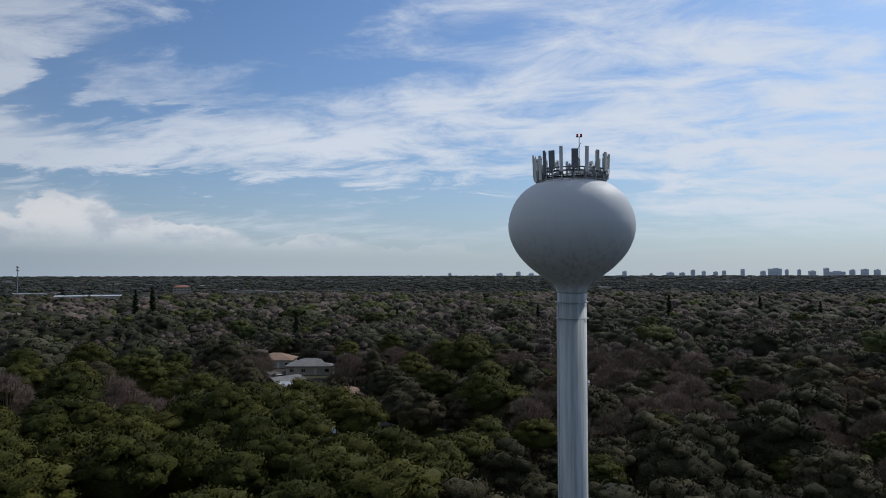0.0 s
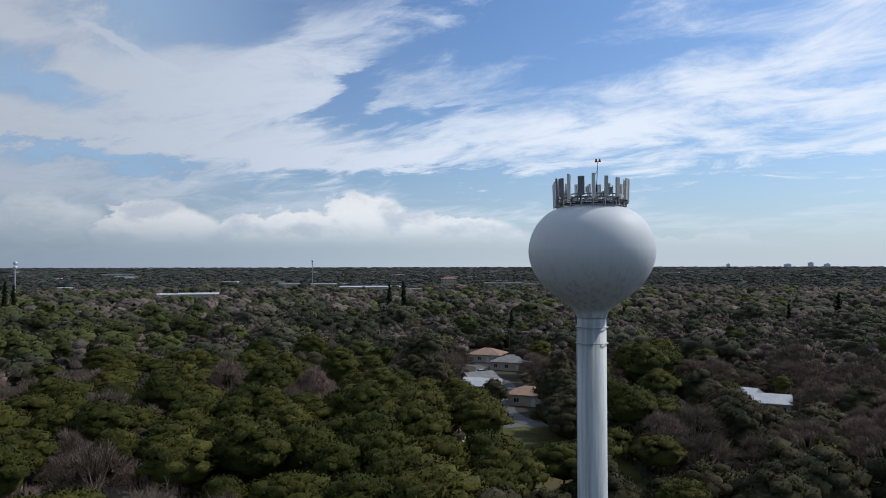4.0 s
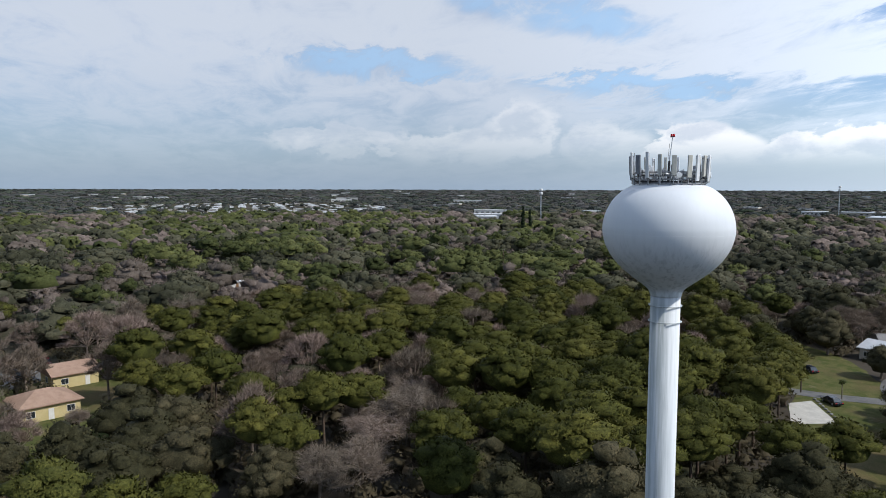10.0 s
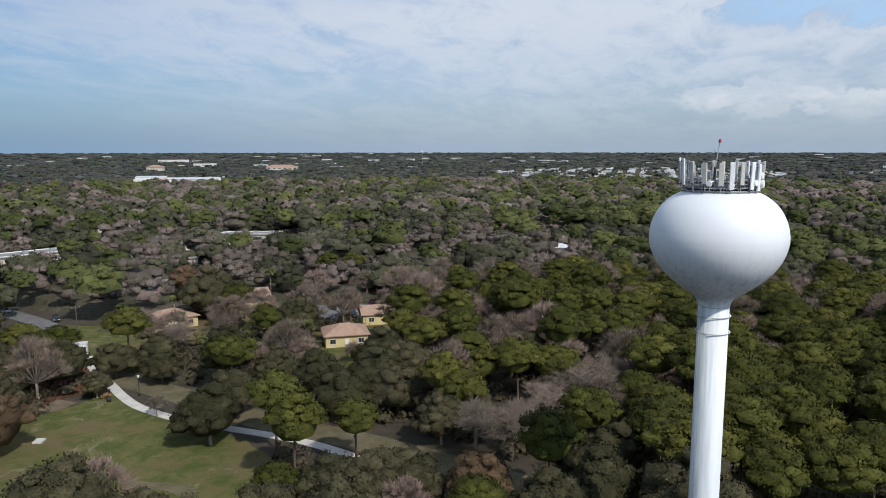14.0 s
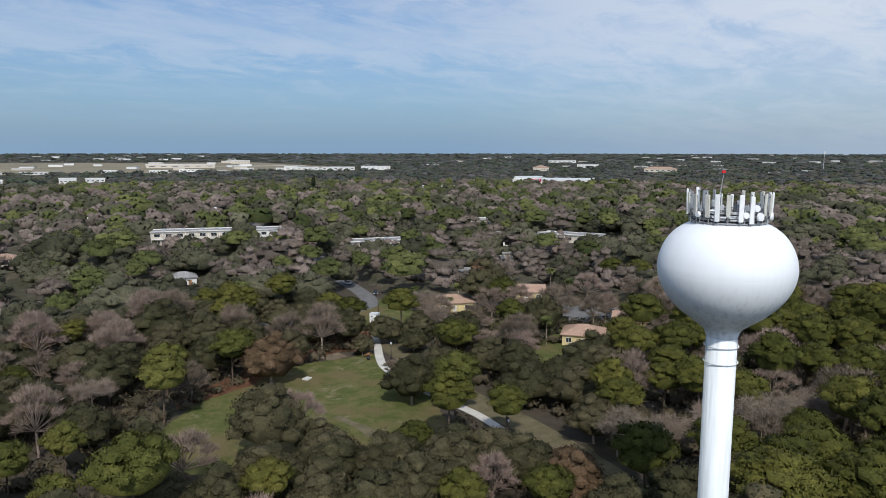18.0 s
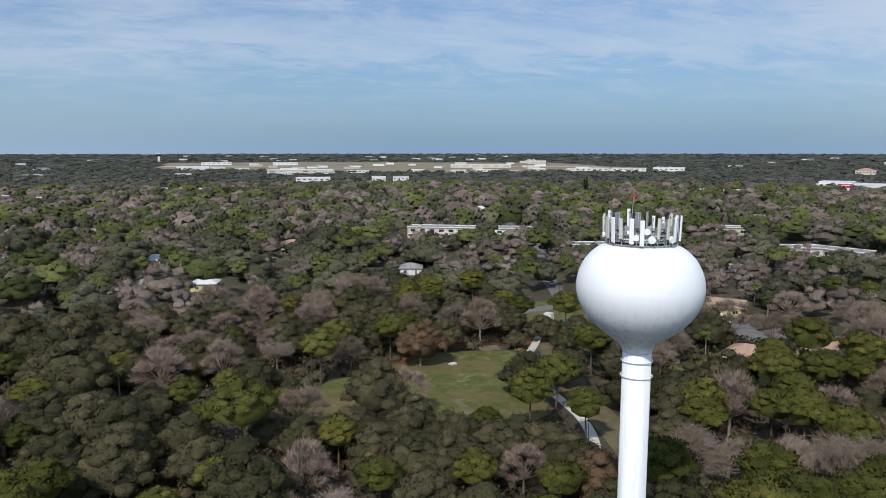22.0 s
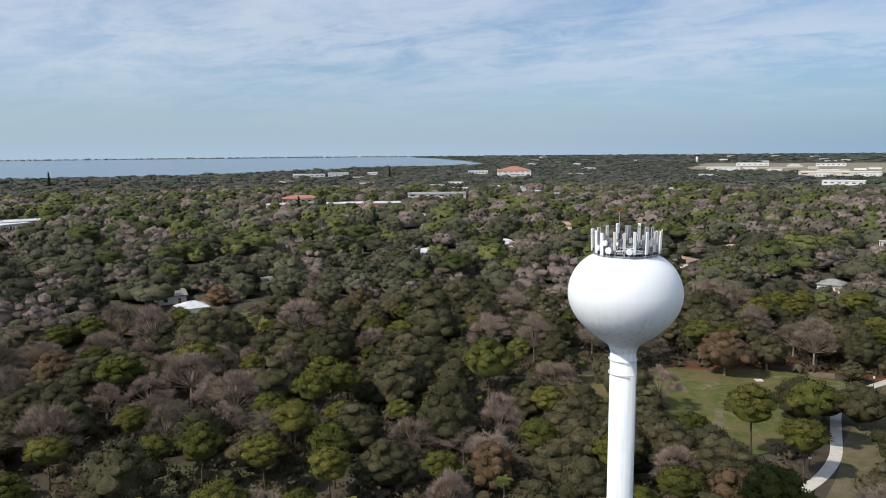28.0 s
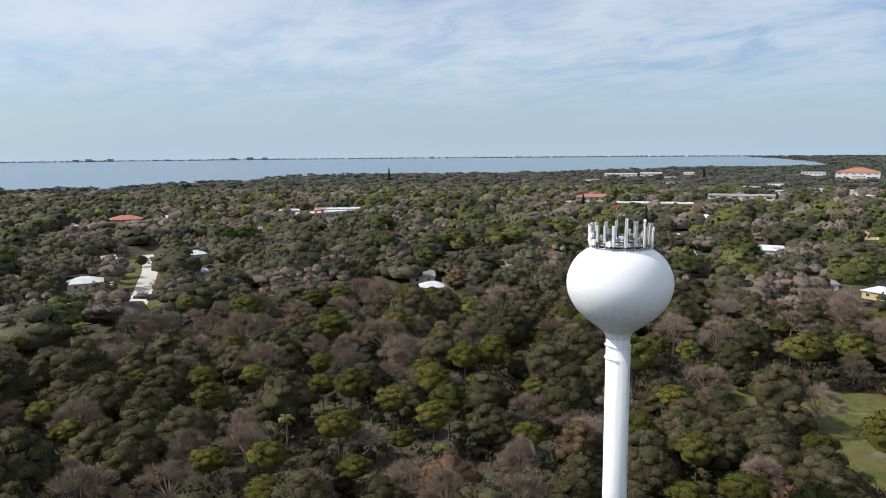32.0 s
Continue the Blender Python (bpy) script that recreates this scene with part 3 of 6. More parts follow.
ground_sheet()
sheet("water", BAY, M["water"], "calm blue-grey bay water under a pale sky", "water", lift=0.25, wob=12.0, step=60)
sheet("lawn", LAWN, M["lawn"], "worn green park lawn with sandy patches", "lawn", wob=1.6)
sheet("yard_south", CLEAR_SOUTH, M["lawn"], "mown roadside grass beside a lane", "lawn", wob=1.6)
sheet("litter_bed", [(-20, -111), (-42, -108), (-52, -122), (-30, -124), (-14, -114), (8, -106), (12, -99), (-4, -102)], M["mulch"],
      "red-brown leaf litter under the park trees", "ground", lift=0.08, wob=2.0)
sheet("yard_north", [(-46, -108), (-62, -104), (-72, -116), (-84, -140), (-78, -158), (-46, -152), (-44, -136), (-52, -124)], M["lawn"], "grass verge by the turning circle", "lawn", lift=0.05)
sheet("yard_east", [(-66, -58), (-56, -72), (-66, -96), (-76, -112), (-78, -138), (-126, -134), (-134, -108), (-128, -72), (-112, -62), (-90, -58)], M["lawn"], "patchy grass yard between yellow cottages", "lawn", lift=0.03, wob=2.0)
sheet("yard_west", [(180, 6), (192, -14), (224, -34), (340, -76), (350, -46), (262, -16), (222, 2)], M["lawn"], "grass verges beside a pale street", "lawn", lift=0.04, wob=2.0)
sheet("verge_south", [(-14, 36), (-27, 50), (-36, 64), (-34, 78), (-42, 89), (-30, 85), (-15, 62), (-3, 45)], M["lawn"], "rough grass under roadside pines", "lawn", lift=0.03, wob=1.6)
MEADOW = [(188, -90), (164, -98), (144, -112), (131, -128), (114, -112), (124, -90), (146, -73), (174, -66)]
sheet("meadow", MEADOW, M["meadow"], "bright yellow-green rough grass behind houses", "lawn", lift=0.06, wob=3.0)
strip("track", TRACK, 6.5, M["track"], "sandy grass track between the trees", "path", lift=0.06)
sheet("bald_patch", [(-9.6, -75), (-8.2, -75.5), (-8, -69), (-7, -64), (-9, -63), (-10, -69)], M["track"], "bare sandy patch in the lawn", "ground", lift=0.09, wob=1.2)
sheet("dirt_yard", [(8, -61), (0, -62), (-3, -53), (3, -46), (10, -50)], M["dirt"], "bare grey-brown dirt at the edge of the lawn", "ground", lift=0.07, wob=2.2)
sheet("sand_patch", [(-28, -110), (-33, -110), (-33, -106), (-28, -106)], M["dirt"], "pale sand patch under trees", "ground", lift=0.11, wob=1.0)
strip("pavement", WALKWAY, 2.0, M["concrete"], "curving pale concrete footpath through the park", "path", lift=0.1)
strip("road", STREET, 5.6, M["asphalt"], "worn grey residential street", "road", lift=0.12)
strip("road_south", LANE, 4.5, M["asphalt"], "grey asphalt lane past the houses", "road", lift=0.1)
strip("road_south_side", LANE_SIDE, 4.5, M["asphalt"], "side lane with a dark surface", "road", lift=0.08)
strip("road_east", [(-236, -232), (-247, -205), (-256, -178), (-262, -160)], 9.0, M["concrete"], "pale concrete road among distant trees", "road", lift=0.1)
strip("road_west", LANE_WEST, 7.0, M["concrete"], "bright pale street between houses", "road", lift=0.1)
sheet("parking", PARKING, M["asphalt"], "asphalt car park between yellow houses", "road", lift=0.1, wob=0.2)
sheet("drive_pad", [(-52.5, 63.5), (-52.5, 69), (-40, 63), (-42, 54.5)], M["concrete"], "white paved driveway on the grass", "pavement", lift=0.12, wob=0.1)

# ---- the water tower ----
TANK = [(1.4, 0.00), (1.4, 31.25), (1.44, 31.65), (1.58, 32.10), (1.9, 32.50), (2.5, 32.95), (3.25, 33.50), (4, 34.10), (4.75, 34.85), (5.35, 35.65), (5.8, 36.55), (6.03, 37.35), (6.1, 37.95), (6.09, 38.45), (5.95, 39.25), (5.66, 40.05), (5.2, 40.85), (4.55, 41.55), (3.75, 42.10), (2.8, 42.45), (1.5, 42.65), (0.3, 42.70)]


def smooth_profile(pts, k=4):
    out = []
    for i in range(len(pts) - 1):
        p0, p1, p2, p3 = pts[max(i - 1, 0)], pts[i], pts[i + 1], pts[min(i + 2, len(pts) - 1)]
        for j in range(k):
            s = j / k
            out.append(tuple(0.5 * (2 * b + (c - a) * s + (2 * a - 5 * b + 4 * c - d) * s * s + (3 * b - a - 3 * c + d) * s ** 3)
                             for a, b, c, d in zip(p0, p1, p2, p3)))
    return out + [pts[-1]]


tower = thing("water_tower", "tall white water tower with a bulbous spheroid tank", "water tower", pose(0, 0, 0))
part("shaft", lathe([(2.6, 0.0), (2.2, 0.9), (1.75, 2.4), (1.5, 4.0), (1.40, 5.6), (1.40, 31.6)], 48), M["tank"], tower, "white painted steel shaft with faint streaks, north side painted in shade")
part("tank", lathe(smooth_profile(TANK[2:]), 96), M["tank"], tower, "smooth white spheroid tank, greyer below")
part("seam", lathe([(6.05, 37.73), (6.088, 37.74), (6.088, 37.76), (6.05, 37.77)], 96), M["tank"], tower)
RINGS = (29.2, 30.75)
RING = 3.3
PLAT = 42.5


def hoop(r, z, tube_r, n=56, m=6):
    bm = bmesh.new()
    rings = []
    for k in range(n):
        a = k * math.tau / n
        rings.append([bm.verts.new(((r + tube_r * math.cos(b * math.tau / m)) * math.cos(a), (r + tube_r * math.cos(b * math.tau / m)) * math.sin(a),
                                    z + tube_r * math.sin(b * math.tau / m))) for b in range(m)])
    for k in range(n):
        p, q = rings[k], rings[(k + 1) % n]
        for b in range(m):
            bm.faces.new((p[b], q[b], q[(b + 1) % m], p[(b + 1) % m]))
    return bm


for z in RINGS:
    part("ring_pipe", hoop(1.54, z, 0.045, 48), M["tank"], tower)
    clip = mesh_bm("clip", boxes(((0.16, 0.08, 0.06), pose(1.46, 0, z))), M["tank"])
    for k in range(12):
        o = part("clip", clip, None, tower)
        o.matrix_local = pose(0, 0, 0, 0, 0, k * 30)
part("cable_tray", boxes(((0.10, 0.45, 26.0), pose(1.43, 0, 17.5))), M["tank"], tower).matrix_local = pose(0, 0, 0, 0, 0, 200)
platform = thing("antenna_platform", "galvanised ring railing on top of the tank", "railing", pose(0, 0, 0))
for z, r in ((-0.05, 0.075), (0.28, 0.055), (0.62, 0.055), (0.98, 0.065)):
    part("rail", hoop(RING, PLAT + z, r), M["galv"], platform)
part("rail", hoop(RING - 0.55, PLAT + 0.35, 0.06), M["galv"], platform)
part("feeder_cable", hoop(RING - 0.25, PLAT + 0.10, 0.10), M["dark"], platform, "black cable bundle round the ring")
part("feeder_cable", hoop(RING - 0.40, PLAT + 0.72, 0.07), M["dark"], platform, "black cable bundle round the ring")
post = mesh_bm("post", tubes(((RING, 0, PLAT - 0.55), (RING, 0, PLAT + 1.0), 0.05), n=6), M["galv"])
brace = mesh_bm("brace", tubes(((RING, 0, PLAT + 0.5), (RING - 1.1, 0, PLAT - 0.15), 0.035), ((RING, 0, PLAT + 0.05), (RING - 1.1, 0, PLAT - 0.1), 0.035), n=6), M["galv"])
for k in range(20):
    for nm, me in (("post", post), ("brace", brace)):
        o = part(nm, me, None, platform)
        o.matrix_local = pose(0, 0, 0, 0, 0, k * 18 + 4)


def panel_antenna(angle, width, height, low, mat, label, depth=0.16, out=0.22, tilt=2.0):
    """A long sector antenna on its pipe, clamped outside the railing."""
    t = thing("panel_antenna", label, "antenna", pose(0, 0, 0, 0, 0, angle), group="antennas on the water tower")
    r = RING + 0.1
    low, height = low - 0.44, height + 0.04
    part("mount_pipe", tubes(((r, 0, PLAT - 0.1), (r, 0, PLAT + low + height * 0.96), 0.05), n=8), M["steel"], t)
    part("radome", boxes(((depth, width, height), pose(r + out, 0, PLAT + low + height / 2, 0, tilt, 0)), bevel=0.03), mat, t)
    for s in (0.12, 0.85):
        part("bracket", boxes(((out, 0.10, 0.08), pose(r + out / 2, 0, PLAT + low + height * s))), M["dark"], t)
    part("cable", tubes(((r + out, 0.06, PLAT + low + 0.02), (r - 0.25, 0.2, PLAT + 0.1), 0.025), ((r + out, -0.06, PLAT + low + 0.02), (r - 0.25, -0.2, PLAT + 0.1), 0.025), n=5), M["dark"], t)


WHITE, BEIGE, GREY = ("tall white panel antenna on a steel pipe", "beige panel antenna on a steel pipe", "grey panel antenna on a steel pipe")
for angle, wd, ht, low, m, lab in (
        (-159, 0.28, 2.3, 0.3, "panel_w", WHITE), (-143, 0.30, 2.3, 0.35, "panel_w", WHITE), (-133, 0.24, 2.3, 0.75, "panel_g", GREY),
        (-119, 0.60, 1.75, 1.2, "panel_g", GREY), (-104, 0.32, 2.35, 0.95, "panel_w", WHITE), (-84, 0.62, 1.75, 1.25, "panel_g", GREY),
        (-66, 0.34, 2.35, 0.9, "panel_w", WHITE), (-47, 0.36, 1.9, 1.1, "panel_b", BEIGE), (-27, 0.42, 1.8, 1.1, "panel_b", BEIGE),
        (-4.5, 0.42, 2.0, 0.9, "panel_b", BEIGE), (9.5, 0.40, 2.35, 0.6, "panel_w", WHITE), (24, 0.36, 1.9, 1.0, "panel_b", BEIGE),
        (41, 0.42, 2.35, 0.6, "panel_w", WHITE), (56, 0.40, 2.35, 0.45, "panel_w", WHITE), (80, 0.28, 1.9, 1.1, "panel_b", BEIGE),
        (96, 0.28, 1.9, 1.05, "panel_b", BEIGE), (112, 0.30, 2.35, 0.7, "panel_w", WHITE), (134, 0.34, 2.3, 0.7, "panel_w", WHITE),
        (152, 0.30, 2.1, 0.9, "panel_b", BEIGE), (171, 0.30, 2.3, 0.6, "panel_w", WHITE), (185, 0.28, 2.2, 0.8, "panel_b", BEIGE)):
    panel_antenna(angle, wd, ht, low, M[m], lab)


def dish(angle, z, r, mat):
    t = thing("dish_antenna", "small round white microwave dish on a pipe", "antenna", pose(0, 0, 0, 0, 0, angle), group="dishes on the water tower")
    bm = bmesh.new()
    bmesh.ops.create_cone(bm, cap_ends=True, segments=24, radius1=r, radius2=r * 0.92, depth=0.22, matrix=pose(RING + 0.35, 0, z, 0, 90, 0))
    part("drum", bm, mat, t)
    part("mount_pipe", tubes(((RING + 0.08, 0, PLAT), (RING + 0.08, 0, z + 0.5), 0.05)), M["steel"], t)
    part("arm", boxes(((0.3, 0.08, 0.08), pose(RING + 0.2, 0, z))), M["steel"], t)


for a, z, r in ((47.5, PLAT + 0.75, 0.28), (63, PLAT + 1.35, 0.30), (70, PLAT + 0.6, 0.36), (104, PLAT + 0.55, 0.34), (-20, PLAT + 0.7, 0.26)):
    dish(a, z, r, M["panel_w"])


def radio_box(x, y, z, turn):
    t = thing("radio_unit", "grey radio unit with cables behind the antennas", "radio equipment", pose(x, y, 0, 0, 0, turn), group="radio units")
    part("case", boxes(((0.28, 0.38, 0.55), pose(0, 0, z)), bevel=0.03), M["panel_g"] if random.random() < 0.5 else M["steel"], t)
    part("pole", tubes(((0.2, 0, 42.0), (0.2, 0, z + 0.4), 0.04)), M["steel"], t)
    part("cable", tubes(((0, 0.1, z - 0.25), (0.3, 0.2, 42.6), 0.025), n=5), M["dark"], t)


for k in range(22):
    a = k * 16.4 + 5
    radio_box(2.75 * math.cos(radians(a)), 2.75 * math.sin(radians(a)), PLAT + 0.55 + 0.42 * (k % 3), a)
hatch = thing("roof_hatch", "white round access hatch and vent on the tank", "hatch", pose(-0.6, 0.8, 42.55))
part("curb", lathe([(0.55, 0), (0.55, 0.45), (0.5, 0.5)], 24), M["tank"], hatch)
part("lid", lathe([(0.6, 0.5), (0.6, 0.58), (0.2, 0.66)], 24), M["tank"], hatch)
vent = thing("roof_vent", "white mushroom vent on the tank", "vent", pose(0.8, -1.1, 42.55))
part("stem", lathe([(0.3, 0), (0.3, 0.6)], 20), M["tank"], vent)
part("cap", lathe([(0.55, 0.6), (0.5, 0.8), (0.2, 0.92)], 20), M["tank"], vent)
mast = thing("light_mast", "thin steel mast with a red obstruction lamp", "mast", pose(0.80, -0.62, 42.55))
part("base_tube", tubes(((0, 0, -0.2), (0.0, 0.06, 2.0), 0.13, 0.11)), M["dark"], mast)
part("mast_tube", tubes(((0.0, 0.06, 2.0), (0.03, 0.34, 4.3), 0.05, 0.035)), M["steel"], mast)
part("lamp_arm", tubes(((-0.16, 0.34, 4.24), (0.22, 0.34, 4.24), 0.035), n=6), M["steel"], mast)
for dx in (-0.15, 0.21):
    lamp = part("lamp", tubes(((dx, 0.34, 4.30), (dx, 0.345, 4.52), 0.11, 0.09), n=12), M["red"], mast, "red glass lamp")
    part("lamp_base", tubes(((dx, 0.34, 4.22), (dx, 0.34, 4.30), 0.12), n=12), M["dark"], lamp)
part("wire", tubes(((0.05, 0, 2.0), (-0.35, 0.2, 2.6), 0.02), ((-0.35, 0.2, 2.6), (0.2, -0.1, 3.6), 0.02), n=5), M["dark"], mast)

# ---- buildings ----
FOOT = []   # footprints kept free of trees: x, y, half length, half depth, turn, open ground in front
M["redwall"] = material("terracotta_stucco", (0.42, 0.17, 0.11), (0.52, 0.24, 0.16), 0.4, 0.85)
M["fascia"] = material("white_fascia", (0.62, 0.61, 0.58), (0.72, 0.71, 0.68), 0.8, 0.7)
M["magenta"] = material("crimson_sign_panel", (0.30, 0.02, 0.06), (0.40, 0.03, 0.09), 0.2, 0.5)
# skyline walls and glass lightened and blued to stand in for haze
M["tower_glass"] = material("haze_pale_glass", (0.50, 0.55, 0.62), (0.58, 0.62, 0.68), 0.02, 0.3, spec=0.5)
M["tower_pale"] = material("haze_pale_high_rise", (0.74, 0.79, 0.86), (0.82, 0.86, 0.90), 0.02, 0.7)
M["field"] = material("dry_airfield_grass", (0.15, 0.13, 0.085), (0.215, 0.185, 0.125), 0.008, 0.95)
WALLNAME = {"white": "white", "beige": "beige", "yellow": "yellow", "redwall": "terracotta"}
ROOFNAME = {"whiteroof": "pale metal", "greyroof": "grey shingle", "shingle": "pink-brown shingle", "redroof": "terracotta tile"}


def hip_roof(L, D, z, up_, over=0.55, gable=False):
    bm = bmesh.new()
    a, b = L / 2 + over, D / 2 + over
    k = a - (0.0 if gable else min(b, a * 0.8))
    low = [bm.verts.new(p) for p in ((-a, -b, z), (a, -b, z), (a, b, z), (-a, b, z))]
    mid = [bm.verts.new((v.co.x, v.co.y, z + 0.2)) for v in low]
    r1, r2 = bm.verts.new((-k, 0, z + up_)), bm.verts.new((k, 0, z + up_))
    for i in range(4):
        bm.faces.new((low[i], low[(i + 1) % 4], mid[(i + 1) % 4], mid[i]))
    bm.faces.new(low[::-1])
    bm.faces.new((mid[0], mid[1], r2, r1))
    bm.faces.new((mid[2], mid[3], r1, r2))
    bm.faces.new((mid[1], mid[2], r2))
    bm.faces.new((mid[3], mid[0], r1))
    return bm


def window(parent, x, y, z, w_, h, turn):
    """A window in a wall: frame, pane and sill, its face towards local -y before the turn."""
    m = pose(x, y, z, 0, 0, turn)
    fr = part("window", boxes(((w_ + 0.16, 0.10, 0.08), m @ pose(0, 0, h / 2 + 0.04)), ((w_ + 0.16, 0.10, 0.08), m @ pose(0, 0, -h / 2 - 0.04)),
                              ((0.08, 0.10, h), m @ pose(-w_ / 2 - 0.04, 0, 0)), ((0.08, 0.10, h), m @ pose(w_ / 2 + 0.04, 0, 0)),
                              ((0.05, 0.08, h), m)), M["fascia"], parent)
    part("pane", boxes(((w_, 0.04, h), m)), M["glass"], fr)


def house(x, y, L, D, turn, roof, wall, gable=None, front=None):
    L, D = max(L, 9.0), max(D, 8.0)
    dist = math.hypot(x, y)
    near = dist < 260
    gable = (int(abs(x * 7 + y * 3)) % 3 == 0) if gable is None else gable
    h = 2.75
    t = thing("house", f"single-storey {WALLNAME[wall]} house with a {ROOFNAME[roof]} roof", "house", at(x, y, 0, turn), group="houses among the trees")
    part("wall", boxes(((L, D, h), pose(0, 0, h / 2 - 0.05))), M[wall], t)
    part("roof", hip_roof(L, D, h, 1.1 + D * 0.11, gable=gable), M[roof], t)
    if gable:
        bm = bmesh.new()
        for s in (-1, 1):
            v = [bm.verts.new((s * (L / 2 - 0.02), q, z)) for q, z in ((-D / 2, h - 0.1), (D / 2, h - 0.1), (0, h + 0.9 + D * 0.11))]
            bm.faces.new(v)
        part("gable_end", bm, M[wall], t)
    n = max(2, int(L / 3.2)) if near else 2
    for k in range(n):
        px = (k + 0.5) / n * L - L / 2
        if k == n // 2:
            part("door", boxes(((0.95, 0.08, 2.05), pose(px, -D / 2 - 0.02, 1.02))), M["fascia"] if wall != "white" else M["wood"], t)
        else:
            window(t, px, -D / 2 - 0.02, 1.5, 1.3, 1.1, 0)
        if near:
            window(t, px, D / 2 + 0.02, 1.5, 1.3, 1.1, 180)
    if near:
        for s in (-1, 1):
            window(t, s * (L / 2 + 0.02), 0, 1.5, 1.2, 1.1, 90 * s)
        part("chimney", boxes(((0.35, 0.35, 0.8), pose(L * 0.2, D * 0.12, h + 1.2))), M["steel"], t, "metal roof vent")
    FOOT.append((x, y, L / 2 + 2.5, D / 2 + 2.5, turn, front or float(np.clip(dist * 0.085 + (8 if y > 80 else 0), 8, 50))))


def block(x, y, L, D, turn, H, roof, wall, floors=1):
    """A long flat-roofed building: flats, a school, a store or a hangar."""
    dist = math.hypot(x, y)
    shape = "hipped" if roof in ("redroof", "shingle") else "flat"
    t = thing("low_building" if floors < 3 else "tall_building", f"long {WALLNAME[wall]} building with a {shape} {ROOFNAME[roof]} roof", "building", at(x, y, 0, turn), group="larger buildings")
    part("wall", boxes(((L, D, H), pose(0, 0, H / 2 - 0.05))), M[wall], t)
    sloped = roof in ("redroof", "shingle")
    if sloped:
        part("roof", hip_roof(L, D, H, 1.0 + D * 0.13, 0.9), M[roof], t)
    else:
        part("roof", boxes(((L + 1.2, D + 1.2, 0.35), pose(0, 0, H + 0.12))), M[roof], t)
        for s in (-1, 1):
            part("parapet", boxes(((L + 1.3, 0.3, 0.35), pose(0, s * (D / 2 + 0.5), H + 0.45))), M["fascia"], t)
    if dist < 1000 and not sloped:
        for k in range(2 if L < 30 else 4):
            part("roof_unit", boxes(((1.8, 1.5, 1.0), pose(L * (-0.36 + 0.24 * k), D * 0.1, H + 0.75)), bevel=0.05), M["steel"], t, "grey air-conditioning unit")
    n = int(np.clip(L / 5.5, 3, 9 if dist < 700 else 6))
    for f in range(floors):
        z = H / floors * (f + 0.55)
        for k in range(n):
            px = (k + 0.5) / n * L - L / 2
            window(t, px, -D / 2 - 0.02, z, L / n * 0.5, min(1.6, H / floors * 0.45), 0)
    if floors == 2 and dist < 700:
        part("walkway", boxes(((L, 1.4, 0.2), pose(0, -D / 2 - 0.7, H / 2))), M["fascia"], t)
        for k in range(n + 1):
            part("post", boxes(((0.2, 0.2, H), pose(k / n * L - L / 2, -D / 2 - 1.35, H / 2))), M["fascia"], t)
    FOOT.append((x, y, L / 2 + 3, D / 2 + 3, turn, float(np.clip(dist * 0.095, 12, 130))))


block(-96, -331, 39, 12, 151, 7, "greyroof", "beige", 2)
block(-144, -337, 22, 14, 153, 4, "greyroof", "white", 1)
block(-157, -252, 44, 11, 156, 4, "greyroof", "beige", 1)
house(-176, -186, 7.5, 9.0, 153, "greyroof", "white")
house(-226, -233, 9.3, 9.0, 151, "greyroof", "beige")
house(-240, -388, 9.9, 9.0, 146, "greyroof", "white")
block(-542, -670, 112, 6, 140, 3, "whiteroof", "white", 1)
block(39, -1832, 76, 60, 180, 8, "whiteroof", "white", 1)
block(-32, -2315, 91, 60, 178, 8, "whiteroof", "white", 1)
block(-237, -2235, 76, 50, 173, 8, "whiteroof", "white", 1)
block(-182, -1517, 140, 50, 171, 7, "whiteroof", "beige", 1)
block(-146, -1118, 55, 30, 170, 6, "whiteroof", "white", 1)
block(-245, -1071, 22, 25, 165, 8, "whiteroof", "white", 1)
block(-289, -1093, 26, 25, 163, 6, "whiteroof", "white", 1)
block(-720, -1788, 167, 50, 157, 9, "whiteroof", "beige", 1)
block(-1079, -2153, 60, 50, 153, 10, "whiteroof", "beige", 1)
block(-854, -1423, 77, 40, 148, 7, "whiteroof", "white", 1)
block(-930, -1383, 77, 40, 145, 7, "whiteroof", "white", 1)
block(-1018, -1351, 70, 40, 142, 8, "whiteroof", "white", 1)
house(58, -284, 9.9, 11.0, -194, "whiteroof", "white")
house(38, -216, 7.2, 7.0, 166, "whiteroof", "yellow")
house(16, -267, 15.0, 10.0, 161, "shingle", "beige")
house(-7, -318, 11.1, 10.0, 172, "shingle", "beige")
house(-93, -469, 11.6, 10.0, 164, "whiteroof", "white")
house(-187, -495, 8.3, 10.0, 156, "whiteroof", "white")
block(32, -849, 14, 12, 179, 5, "whiteroof", "white", 1)
block(72, -870, 10, 12, -179, 5, "whiteroof", "white", 1)
block(445, -1392, 71, 60, -163, 12, "redroof", "white", 2)
block(305, -652, 64, 25, -157, 8, "greyroof", "beige", 2)
block(331, -531, 72, 22, -151, 5, "whiteroof", "redwall", 1)
block(433, -573, 39, 18, -146, 5, "redroof", "beige", 1)
block(405, -502, 31, 14, -145, 4, "whiteroof", "white", 1)
block(817, -1285, 44, 40, -149, 8, "whiteroof", "white", 1)
block(867, -1245, 68, 40, -147, 6, "whiteroof", "white", 1)
block(791, -1395, 23, 40, -152, 6, "whiteroof", "white", 1)
block(342, -815, 21, 14, -159, 5, "whiteroof", "white", 1)
block(408, -891, 22, 14, -157, 5, "greyroof", "white", 1)
block(315, -880, 18, 14, -162, 5, "whiteroof", "white", 1)
house(233, -447, 11.7, 12.0, -156, "whiteroof", "white")
